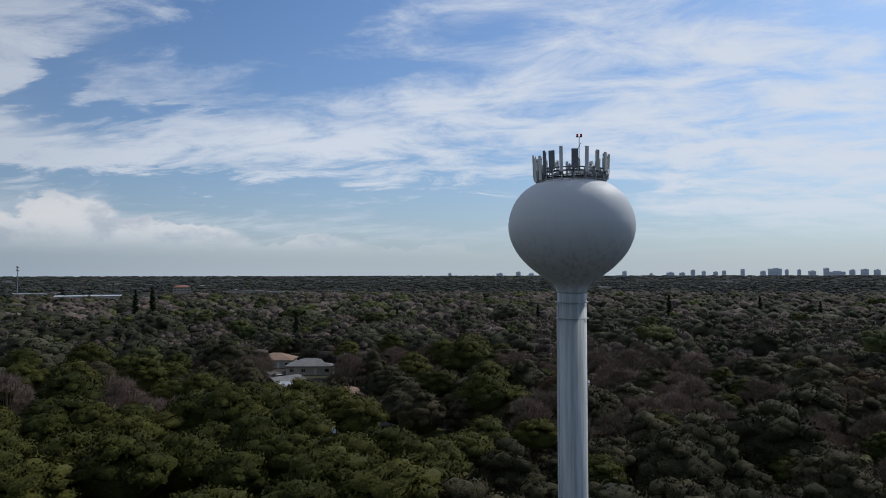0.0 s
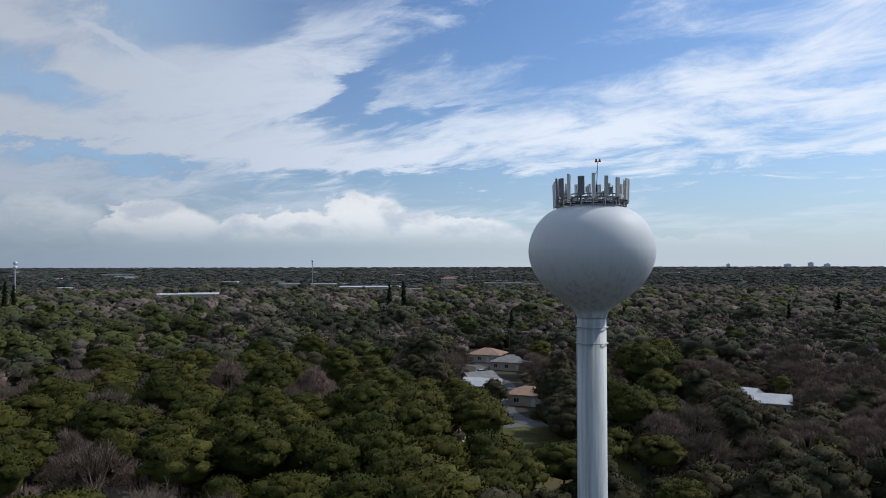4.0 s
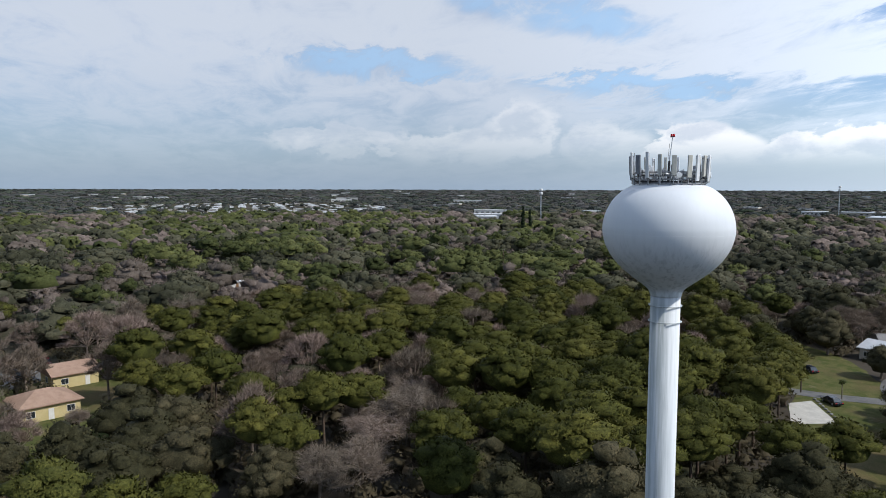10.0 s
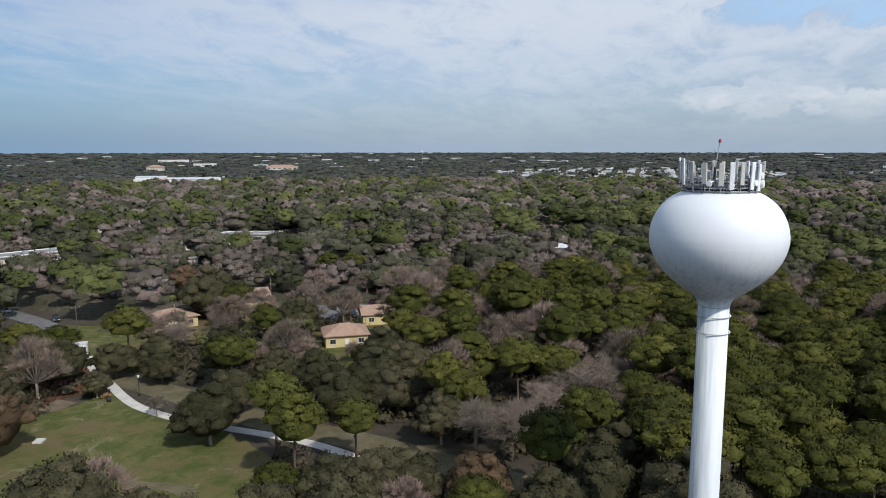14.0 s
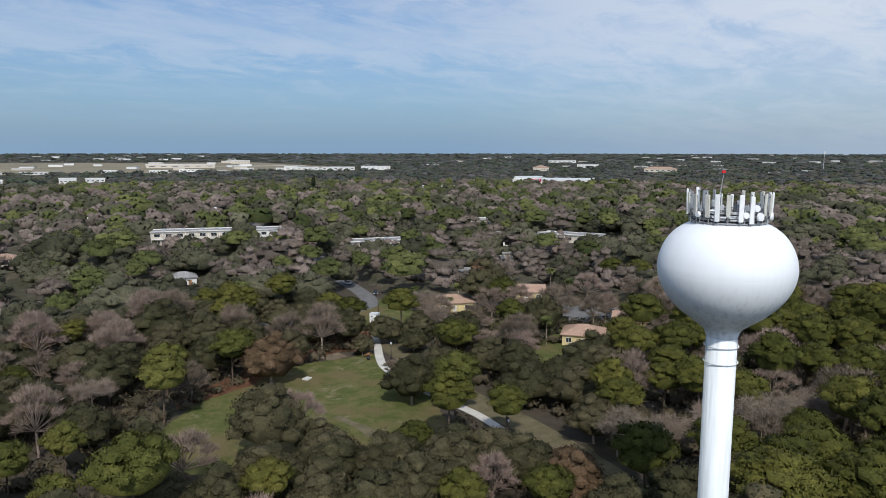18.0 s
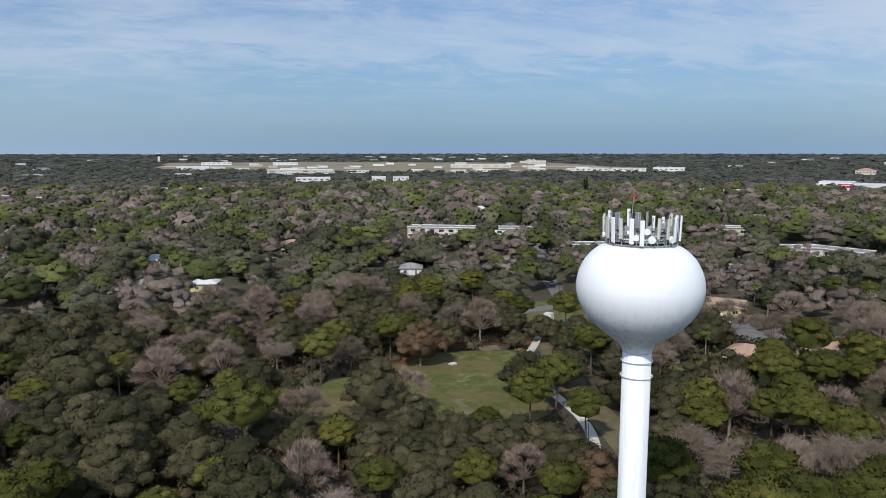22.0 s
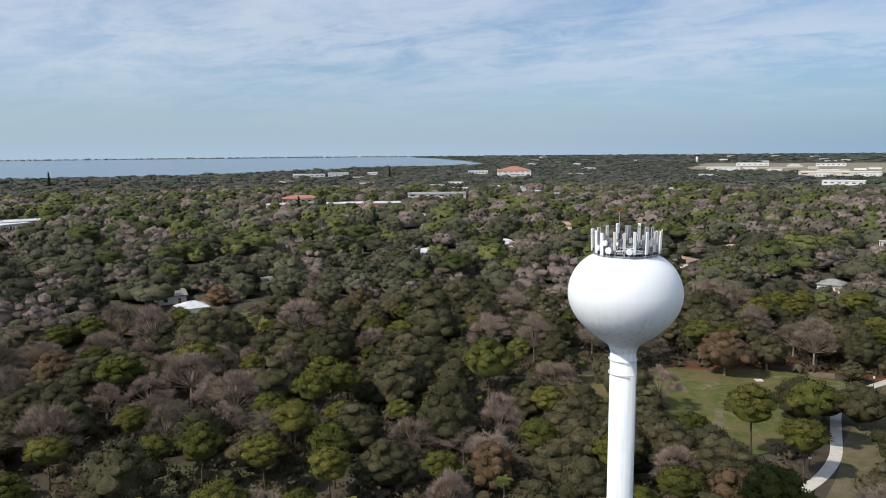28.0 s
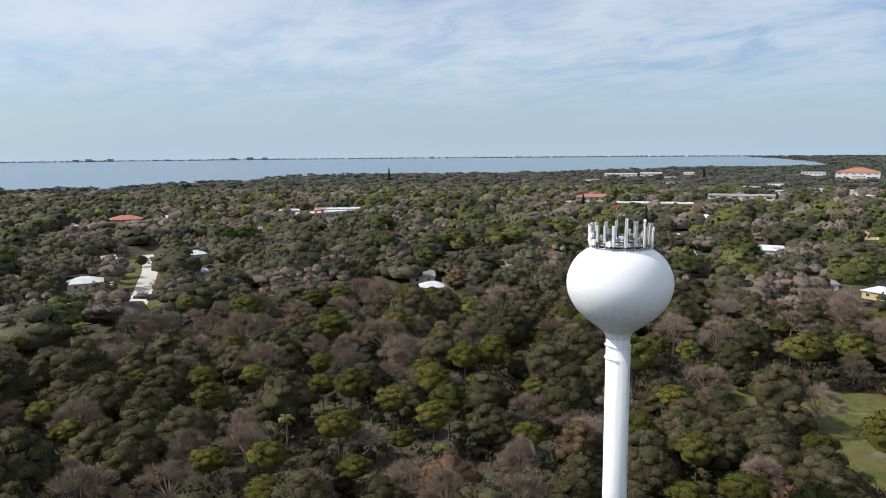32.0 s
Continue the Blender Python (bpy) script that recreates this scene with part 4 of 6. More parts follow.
house(181, -318, 7.0, 7.0, -155, "whiteroof", "white")
house(115, -300, 21.3, 11.0, -161, "whiteroof", "white")
house(124, -237, 7.9, 7.0, -161, "shingle", "beige")
house(178, -164, 12.3, 10.0, -161, "greyroof", "white")
house(102, -409, 9.0, 10.0, -168, "shingle", "yellow")
house(59, -220, 7.0, 7.0, -150, "greyroof", "white")
house(115, -276, 7.2, 7.0, -144, "greyroof", "white")
house(520, -65, 10.6, 12.0, -103, "whiteroof", "redwall")
block(513, -102, 22, 16, -107, 6, "redroof", "redwall", 1)
house(537, -144, 9.1, 7.2, -110, "whiteroof", "white")
house(433, -36, 11.7, 12.0, -102, "whiteroof", "white")
house(321, -32, 9.6, 10.0, -87, "whiteroof", "white", None, 36)
house(262, -8, 12.9, 11.0, -104, "whiteroof", "beige", None, 36)
house(289, 13, 8.4, 7.0, -81, "greyroof", "white")
house(220, 10, 7.0, 7.0, -101, "whiteroof", "white", None, 36)
house(311, -74, 8.0, 7.0, -103, "whiteroof", "white", None, 36)
house(284, -63, 7.4, 7.0, -105, "whiteroof", "white", None, 36)
house(257, -52, 7.0, 7.0, -107, "whiteroof", "white", None, 36)
block(374, -145, 8, 9, -117, 6, "whiteroof", "white", 2)
block(510, -239, 17, 16, -119, 5, "whiteroof", "white", 1)
block(491, -282, 49, 18, -123, 5, "whiteroof", "redwall", 1)
house(683, -184, 8.5, 7.0, -109, "whiteroof", "white")
house(612, -251, 8.1, 7.0, -116, "whiteroof", "white")
house(138, -252, 10.3, 10.0, -132, "whiteroof", "white")
house(180, -118, 9.5, 9.0, -125, "greyroof", "white", None, 18)
house(158, -105, 9, 8, -125, "whiteroof", "white", None, 12)
house(165, -151, 10, 8, -130, "greyroof", "white")
block(571, -1510, 47, 30, -159, 7, "whiteroof", "white", 1)
block(-577, 709, 83, 60, 37, 8, "whiteroof", "beige", 1)
block(-611, 432, 73, 50, 52, 7, "whiteroof", "beige", 1)
block(-823, 807, 35, 30, 44, 6, "whiteroof", "white", 1)
block(-781, 847, 45, 30, 41, 6, "whiteroof", "beige", 1)
block(-1701, 1099, 57, 50, 56, 7, "whiteroof", "white", 1)
block(-512, 716, 29, 30, 34, 6, "greyroof", "beige", 1)
block(-541, 1039, 69, 30, 27, 6, "greyroof", "beige", 1)
block(-456, 998, 43, 30, 24, 6, "greyroof", "beige", 1)
block(-378, 1039, 15, 20, 20, 8, "greyroof", "beige", 2)
block(-661, 1054, 28, 20, 31, 12, "redroof", "beige", 3)
house(-107, 177, 12.8, 11.0, 12, "shingle", "beige")
house(-88, 163, 15.7, 11.0, 11, "greyroof", "beige")
house(-74, 113, 10.4, 8.0, 12, "whiteroof", "beige", True, 10)
house(-9, 135, 7.0, 8.0, -10, "whiteroof", "beige")
house(-81, 123, 7.0, 7.0, 57, "greyroof", "beige")
block(-2062, 278, 64, 40, 81, 7, "whiteroof", "white", 1)
block(-1005, 348, 51, 30, 70, 6, "whiteroof", "white", 1)
block(-853, 289, 39, 30, 70, 6, "whiteroof", "white", 1)
block(-2018, 1284, 93, 40, 57, 7, "whiteroof", "white", 1)
block(-788, 264, 25, 40, 72, 6, "whiteroof", "white", 1)
block(-1858, 231, 54, 50, 83, 7, "whiteroof", "white", 1)
block(-1705, 539, 73, 50, 73, 7, "whiteroof", "white", 1)
house(-214, -216, 9.2, 10.0, 136, "greyroof", "white")
house(-128, -159, 7.0, 8.0, 130, "greyroof", "white")
block(-2020, -1544, 97, 40, 126, 7, "whiteroof", "white", 1)
block(-1376, -788, 69, 30, 118, 7, "shingle", "beige", 1)
block(-1245, -1020, 36, 30, 127, 8, "shingle", "beige", 1)
block(-1579, -1123, 58, 40, 124, 7, "whiteroof", "white", 1)
house(-251, -43, 7.0, 8.0, 99, "whiteroof", "white")
block(-250, -200, 32, 11, 107, 4, "greyroof", "beige", 1)
block(-173, -1635, 40, 40, 172, 7, "whiteroof", "white", 1)
house(-44, -224, 8.3, 8.0, 162, "greyroof", "white")
block(-268, -294, 25, 11, 140, 4.5, "greyroof", "beige", 1)
block(-235, -209, 22, 11, 152, 4.5, "greyroof", "beige", 1)
# yellow cottages by the car park
house(-87, -126, 11.5, 9, 150, "shingle", "yellow", False, 11)
house(-117, -121, 12, 9, 130, "shingle", "yellow", True, 11)
house(-85, -75, 10, 9, 120, "shingle", "yellow", False, 11)
house(-107, -75, 9, 8, 120, "shingle", "yellow", True, 11)
house(-1, 128, 10, 8, 8, "whiteroof", "beige", True, 32)
house(-57, 107, 9, 8, 12, "shingle", "beige", False, 8)


def big_store(x, y, turn):
    t = thing("superstore", "large white superstore with a crimson sign wall", "store", at(x, y, 0, turn))
    part("wall", boxes(((110, 60, 7), pose(0, 0, 3.4)), ((38, 40, 10), pose(-34, -4, 5))), M["white"], t)
    part("roof", boxes(((111, 61, 0.5), pose(0, 0, 7.2)), ((39, 41, 0.5), pose(-34, -4, 10.2))), M["whiteroof"], t)
    part("sign_wall", boxes(((17, 0.6, 4.6), pose(-22, -30.6, 6.0))), M["magenta"], t, "crimson sign wall")
    part("emblem", boxes(((10, 0.4, 1.2), pose(-21, -31.1, 6.5))), M["white"], t, "plain white emblem shape")
    for k in range(6):
        part("entrance_bay", boxes(((5, 0.3, 4), pose(4 + k * 8, -30.3, 2.2))), M["glass"], t)
    for k in range(5):
        part("roof_unit", boxes(((4, 3, 1.6), pose(k * 18 - 12, 10, 8))), M["steel"], t)
    FOOT.append((x, y, 62, 36, turn, 85.0))


big_store(-775, -622, 125)


def high_rise(x, y, w_, d, h, turn):
    t = thing("high_rise", "pale hazy high-rise block on the far skyline", "high-rise", at(x, y, 0, turn), group="city skyline")
    part("wall", boxes(((w_, d, h), pose(0, 0, h / 2))), M["tower_pale"], t)
    part("roof_house", boxes(((w_ * 0.4, d * 0.5, 5), pose(w_ * 0.08, 0, h + 2))), M["tower_pale"], t)
    for k in range(max(2, int(h / 9))):
        part("window_band", boxes(((w_ * 0.92, 0.5, 1.6), pose(0, -d / 2 - 0.1, 6 + k * 8.5))), M["tower_glass"], t)


SKYLINE = [(1105, 8, 70), (1152, 6, 40), (1186, 14, 52), (1207, 10, 48), (1226, 8, 84), (1245, 7, 66), (1266, 8, 58), (1281, 7, 72), (1314, 7, 92),
           (1350, 9, 66), (1371, 22, 100), (1392, 6, 84), (1414, 6, 84), (1437, 12, 66), (1462, 9, 100), (1478, 30, 58)]
SKYLINE_WEST = [(1508, 9, 78), (1530, 12, 84), (1552, 10, 78), (1575, 12, 92), (1600, 14, 84), (917, 9, 64), (884, 12, 44), (796, 6, 48), (940, 10, 44)]
for px, wide, hh in SKYLINE + SKYLINE_WEST:
    head = 10.27 - math.degrees(math.atan((px - 784) / 1255.4))
    x, y = -math.sin(radians(head)) * 4800, -70 + math.cos(radians(head)) * 4800
    if math.hypot(x, y) > 4850:
        x, y = x * 4850 / math.hypot(x, y), y * 4850 / math.hypot(x, y)
    high_rise(x, y, wide * 3.5, 18, hh * 0.46, head)


def island_block(x, y, w_, h):
    t = thing("shore_block", "tiny building on the far barrier island, painted pale as if hazed", "building", at(x, y, 0, -100), group="far island buildings")
    # walls share the island's painted haze colour
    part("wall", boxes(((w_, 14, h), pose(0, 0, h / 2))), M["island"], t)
    part("roof", boxes(((w_ * 1.02, 14.4, 1.2), pose(0, 0, h + 0.5))), M["tower_pale"], t)


for k, (x, y, w_, h) in enumerate([(4300, -1010, 30, 22), (4310, -1080, 34, 26), (4320, -1200, 34, 24), (4220, -1900, 40, 24), (4190, -2000, 40, 28), (4165, -2090, 36, 24)]):
    island_block(x, y, w_, h * 0.6)

# mobile homes in rows


def mobile_home(label, wall, roof):
    t = thing("mobile_home", label, "mobile home", None, "mobile home park")
    part("wall", boxes(((14, 4.6, 3.2), pose(0, 0, 1.6))), M[wall], t)
    part("roof", hip_roof(14, 4.6, 3.2, 0.7, 0.3, True), M[roof], t)
    part("awning", boxes(((6, 2.6, 0.15), pose(1, -3.4, 2.7))), M["fascia"], t)
    part("window", boxes(((8, 0.1, 0.9), pose(0, -2.33, 1.8))), M["glass"], t)
    return t


homes = [mobile_home("small white mobile home in a dense park", "white", "whiteroof"), mobile_home("small beige mobile home with a grey roof", "beige", "greyroof")]
HOMEPARK = [(-1530, -250), (-1640, -120), (-1690, 60), (-1480, 250), (-1150, 230), (-930, 100), (-900, -40), (-1060, -190), (-1280, -330)]
rng = np.random.default_rng(3)
first = [True, True]
for i in range(-1700, -880, 31):
    for j in range(-340, 270, 24):
        x, y = i + rng.uniform(-6, 6), j + rng.uniform(-4, 4)
        if not inside(HOMEPARK, [x], [y])[0] or rng.random() < 0.40:
            continue
        m = at(x, y, 0, 90 + rng.uniform(-14, 14) + 90 * (rng.random() < 0.3))
        k = int(rng.random() < 0.35)
        if first[k]:
            homes[k].matrix_world = m
            first[k] = False
        else:
            copy_thing(homes[k], m)

# the airfield
AIRFIELD = [(150, -1800), (-220, -1520), (-420, -1400), (-659, -1390), (-1046, -1400), (-1200, -2268), (-423, -2660), (120, -2660)]
sheet("airfield", AIRFIELD, M["field"], "flat dry tan airfield with runways", "ground", lift=0.3, wob=10, step=50)
strip("runway", [(120, -2150), (-1100, -1800)], 55, M["concrete"], "pale concrete runway across the dry field", "road", lift=0.5, smooth=10)
ctl = thing("control_tower", "white airport control tower with a dark glass cab", "control tower", at(150, -2650))
part("shaft", lathe([(5.0, 0), (4.0, 14), (4.0, 24)], 16), M["white"], ctl)
part("cab", lathe([(5.0, 24), (8.0, 27), (8.5, 31), (7.0, 31.5)], 16), M["glass"], ctl)
part("roof", lathe([(9.0, 31.5), (9.0, 33), (3, 34)], 16), M["white"], ctl)
for k in range(9):
    x, y = -150 - 100 * k + (k % 3) * 22, -1450 - 22 * (k % 4) + (60 if k > 6 else 0)
    block(x, y, 30 + 9 * (k % 3), 18, 170 - 4 * k, 5, "whiteroof", "white", 1)
# pale sheds and stores that show as specks over the far woods
rng = np.random.default_rng(77)
sheds = []
for hx, hy, spread_, count in ((-350, -1750, 200, 14), (-850, -1850, 190, 12), (-1500, -1250, 330, 16), (-2100, -500, 500, 16), (-1900, 500, 500, 12), (-1500, 1500, 500, 14), (-300, -3200, 700, 22), (-900, -3000, 500, 16),
                               (300, -1500, 260, 8), (420, -820, 220, 9), (-1100, 900, 300, 8), (-2900, -1700, 500, 12), (-3200, 200, 600, 12), (700, 1700, 400, 8), (-500, 2200, 500, 12)):
    for k in range(count):
        x, y = hx + rng.normal(0, spread_), hy + rng.normal(0, spread_)
        if math.hypot(x, y) < 620 or math.hypot(x, y) > 4600 or inside(BAY, [x], [y])[0] or inside(HOMEPARK, [x], [y])[0] or any(math.hypot(x - a, y - b) < 50 for a, b in sheds):
            continue
        sheds.append((x, y))
        far = math.hypot(x, y)
        turn = math.degrees(math.atan2(y, x)) + 90 + 180 + rng.uniform(-25, 25)
        L, D, H = rng.uniform(12, 32) + far * 0.004, rng.uniform(12, 25), rng.uniform(4.5, 7.0)
        t = thing("warehouse", "pale flat-roofed shed far off in the woods", "building", at(x, y, 0, turn), group="far sheds")
        wall = ("white", "beige", "white")[k % 3]
        part("wall", boxes(((L, D, H), pose(0, 0, H / 2 - 0.1))), M[wall], t)
        part("roof", boxes(((L + 1, D + 1, 0.6), pose(0, 0, H + 0.2))), M["whiteroof"] if rng.random() < 0.7 else M["greyroof"], t)
        part("door", boxes(((L * 0.2, 0.3, H * 0.5), pose(L * (k % 3 - 1) * 0.3, D / 2 + 0.1, H * 0.25))), M["glass"], t)
        FOOT.append((x, y, L / 2 + 4, D / 2 + 4, turn + 180, float(np.clip(far * 0.05, 20, 110))))
OPENBIG = [AIRFIELD, [(-228, -238), (-210, -196), (-238, -156), (-268, -158), (-246, -236)], [(-92, -162), (-44, -154), (-44, -140), (-50, -116), (-64, -108), (-72, -122)]]


def mast_tower(x, y, h):
    t = thing("radio_mast", "slender grey cell mast with a crown of antennas", "mast", at(x, y), group="cell masts")
    part("pole", tubes(((0, 0, 0), (0, 0, h), 0.75, 0.45), n=10), M["steel"], t)
    for z in (h - 1.2, h - 5):
        part("antenna_ring", lathe([(1.4, z - 1.3), (1.7, z - 1.2), (1.7, z + 1.2), (1.4, z + 1.3)], 12), M["panel_w"], t)


mast_tower(-690, 718, 45)
mast_tower(-640, 272, 41)
mast_tower(-1700, -560, 44)


def arcade(x, y, turn):
    t = thing("shopping_arcade", "long white arcade with a red-framed portal", "building", at(x, y, 0, turn))
    part("wall", boxes(((62, 14, 4.2), pose(0, 0, 2.05))), M["white"], t)
    part("roof", boxes(((64, 16, 0.5), pose(0, 0, 4.4))), M["whiteroof"], t)
    part("portal", boxes(((1.6, 1.6, 6.4), pose(-12, -8.4, 3.2)), ((1.6, 1.6, 6.4), pose(-5, -8.4, 3.2)), ((8.6, 1.8, 1.4), pose(-8.5, -8.4, 6.6))), M["redwall"], t, "terracotta portal frame")
    part("portal_roof", hip_roof(9, 3, 7.3, 1.4, 0.4), M["redroof"], t)
    for k in range(12):
        part("column", boxes(((0.5, 0.5, 4), pose(-28 + k * 5, -7.6, 2))), M["fascia"], t)
        part("shop_front", boxes(((3.6, 0.2, 2.6), pose(-28 + k * 5, -7.08, 1.5))), M["glass"], t)
    FOOT.append((x, y, 34, 10, turn, 42.0))


arcade(480, -253, -86)

# ---- trees ----


def ico(sub):
    bm = bmesh.new()
    bmesh.ops.create_icosphere(bm, subdivisions=sub, radius=1.0)
    v = np.array([x.co[:] for x in bm.verts])
    f = np.array([[x.index for x in p.verts] for p in bm.faces])
    bm.free()
    return v, f


ICO = {s: ico(s) for s in (1, 2)}


class Soup:
    """Triangles gathered into one mesh."""

    def __init__(self):
        self.v, self.f, self.w, self.n = [], [], [], 0

    def put(self, v, f, way=None):
        v, f = np.asarray(v, float), np.asarray(f)
        if way is None:
            way = np.zeros_like(v)
            n = np.cross(v[f[:, 1]] - v[f[:, 0]], v[f[:, 2]] - v[f[:, 0]])
            for k in range(3):
                np.add.at(way, f[:, k], n)
        self.v.append(v)
        self.f.append(f + self.n)
        self.w.append(way / (np.linalg.norm(way, axis=1)[:, None] + 1e-9))
        self.n += len(v)

    def blob(self, c, r, rng, sub=2, rag=0.22, low=-9.0):
        v, f = ICO[sub]
        k = 1 + rag * rng.standard_normal(len(v))[:, None]
        f = f[v[f].mean(1)[:, 2] > low]
        way = v / np.asarray(r)
        way /= np.linalg.norm(way, axis=1)[:, None]
        self.put(v * np.asarray(r) * np.clip(k, 0.5, 1.5) + np.asarray(c), f, way + 0.3 * rng.standard_normal(way.shape))

    def leaves(self, c, r, count, size, rng, long=1.0, lift=0.0, low=-0.5, soft=0.55, spread=(0.80, 1.16), lie=2.0):
        """Small three-cornered leaf clumps over an ellipsoid, half lying on it and half standing out."""
        d = rng.standard_normal((count * 2, 3))
        d /= np.linalg.norm(d, axis=1)[:, None]
        d = d[d[:, 2] > low][:count]
        m = len(d)
        p = d * np.asarray(r) * rng.uniform(*spread, (m, 1)) + np.asarray(c)
        side = np.cross(d, rng.standard_normal((m, 3)))
        side /= np.linalg.norm(side, axis=1)[:, None] + 1e-9
        along = np.cross(d, side)
        stand = rng.uniform(0.0, 0.85, (m, 1)) ** lie
        out = along * (1 - stand) + d * stand + np.array([0, 0, lift]) * stand + rng.standard_normal((m, 3)) * 0.2
        out /= np.linalg.norm(out, axis=1)[:, None]
        s = size * rng.uniform(0.6, 1.4, (m, 1))
        tri = np.stack([p - side * s * 0.5 - out * s * 0.4, p + side * s * 0.5 - out * s * 0.4, p + out * s * long * 0.7], 1)
        n = np.cross(tri[:, 1] - tri[:, 0], tri[:, 2] - tri[:, 0])
        n /= np.linalg.norm(n, axis=1)[:, None] + 1e-9
        flip = (n * d).sum(1) < 0
        tri[flip] = tri[flip][:, ::-1]
        n[flip] *= -1
        self.put(tri.reshape(-1, 3), np.arange(m * 3).reshape(-1, 3), np.repeat(d * (k := soft * np.clip(((n * d).sum(1) - 0.35) * 2.2, 0, 1)[:, None]) + n * (1 - k), 3, axis=0))

    def twigs(self, a, b, w):
        """Thin tapering slivers from a to b."""
        a, b = np.asarray(a), np.asarray(b)
        d = b - a
        side = np.cross(d, np.random.default_rng(len(a)).standard_normal(d.shape))
        side *= (np.asarray(w).reshape(-1, 1) / 2) / (np.linalg.norm(side, axis=1)[:, None] + 1e-9)
        self.put(np.stack([a - side, a + side, b], 1).reshape(-1, 3), np.arange(len(a) * 3).reshape(-1, 3))

    def limb(self, a, b, r1, r2, n=5):
        a, b = np.asarray(a, float), np.asarray(b, float)
        d = (b - a) / (np.linalg.norm(b - a) + 1e-9)
        u = np.cross(d, [0.3, 0.9, 0.2])
        u /= np.linalg.norm(u)
        w_ = np.cross(d, u)
        ang = np.arange(n) * math.tau / n
        ring = np.cos(ang)[:, None] * u + np.sin(ang)[:, None] * w_
        f = [(k, (k + 1) % n, n + (k + 1) % n) for k in range(n)] + [(k, n + (k + 1) % n, n + k) for k in range(n)]
        self.put(np.vstack([a + ring * r1, b + ring * r2]), f)

    def mesh(self, name, mat):
        me = mesh_np(name, np.vstack(self.v), np.vstack(self.f), mat)
        me.polygons.foreach_set("use_smooth", np.ones(len(me.polygons), bool))
        me.normals_split_custom_set_from_vertices(np.vstack(self.w))
        return me

    def round(self, centre, k=0.6):
        """Turns the shading towards that of one rounded crown."""
        for i, (v, way) in enumerate(zip(self.v, self.w)):
            d = v - np.asarray(centre)
            d /= np.linalg.norm(d, axis=1)[:, None] + 1e-9
            way = way * (1 - k) + d * k
            self.w[i] = way / (np.linalg.norm(way, axis=1)[:, None] + 1e-9)

    def arrays(self):
        return np.vstack(self.v), np.vstack(self.f), np.vstack(self.w)


def dome(rng, n, radius, z0, z1, fill=0.55):
    """Places for clumps in a rounded crown."""
    out = []
    for k in range(n):
        a, s = k * 2.39996 + rng.uniform(-0.4, 0.4), math.sqrt((k + 0.5) / n)
        out.append((radius * s * math.cos(a), radius * s * math.sin(a), z0 + (z1 - z0) * (1 - s ** 2 * 0.85) * rng.uniform(0.85, 1.1)))
    return out


def clump(crown, c, r, rng, leaf, size, flat=0.62, rag=0.10, long=1.2, low=-0.35):
    """One rounded tuft of a crown: a solid heart with many small leaves standing out of it."""
    crown.blob(c, (r * 0.84, r * 0.84, r * flat * 0.84), rng, 1, rag, -0.5)
    crown.leaves(c, (r, r, r * flat), leaf, size, rng, long, 0.35, low, 0.65, (0.82, 1.16), 1.2)


def pine_parts(rng, lod=0):
    h, rad = rng.uniform(11.0, 13.5), rng.uniform(4.0, 5.0)
    trunk, crown = Soup(), Soup()
    lean = rng.uniform(-0.5, 0.5, 2)
    trunk.limb((0, 0, -0.2), (lean[0], lean[1], h * 0.8), 0.24, 0.10, 6)
    squash = rng.uniform(0.78, 1.0)
    if lod == 0:
        crown.blob((lean[0] * squash, lean[1], h * 0.68), (rad * 0.78 * squash, rad * 0.78, h * 0.17), rng, 2, 0.06)
        for c in dome(rng, 25, rad * 0.84, h * 0.66, h - 1.0):
            c = np.array(c) + [lean[0], lean[1], rng.normal(0, 0.22)]
            c[0] *= squash
            if rng.random() < 0.5:
                trunk.limb((lean[0] * 0.8, lean[1] * 0.8, c[2] - 1.8), c - [0, 0, 0.3], 0.08, 0.03, 3)
            clump(crown, c, rng.uniform(1.10, 1.75), rng, 96, 0.23, 0.60, 0.13, 1.5)
        crown.round((0, 0, h * 0.50), 0.45)
    else:
        crown.blob((0, 0, h * 0.68), (rad * 0.84, rad * 0.84, h * 0.20), rng, 1, 0.06, -0.2)
        for c in dome(rng, 10, rad * 0.80, h * 0.64, h - 1.0):
            clump(crown, np.array(c) + [0, 0, rng.normal(0, 0.3)], rng.uniform(1.2, 2.0), rng, 34, 0.40, 0.72)
        crown.round((0, 0, h * 0.50), 0.45)
    return trunk, crown


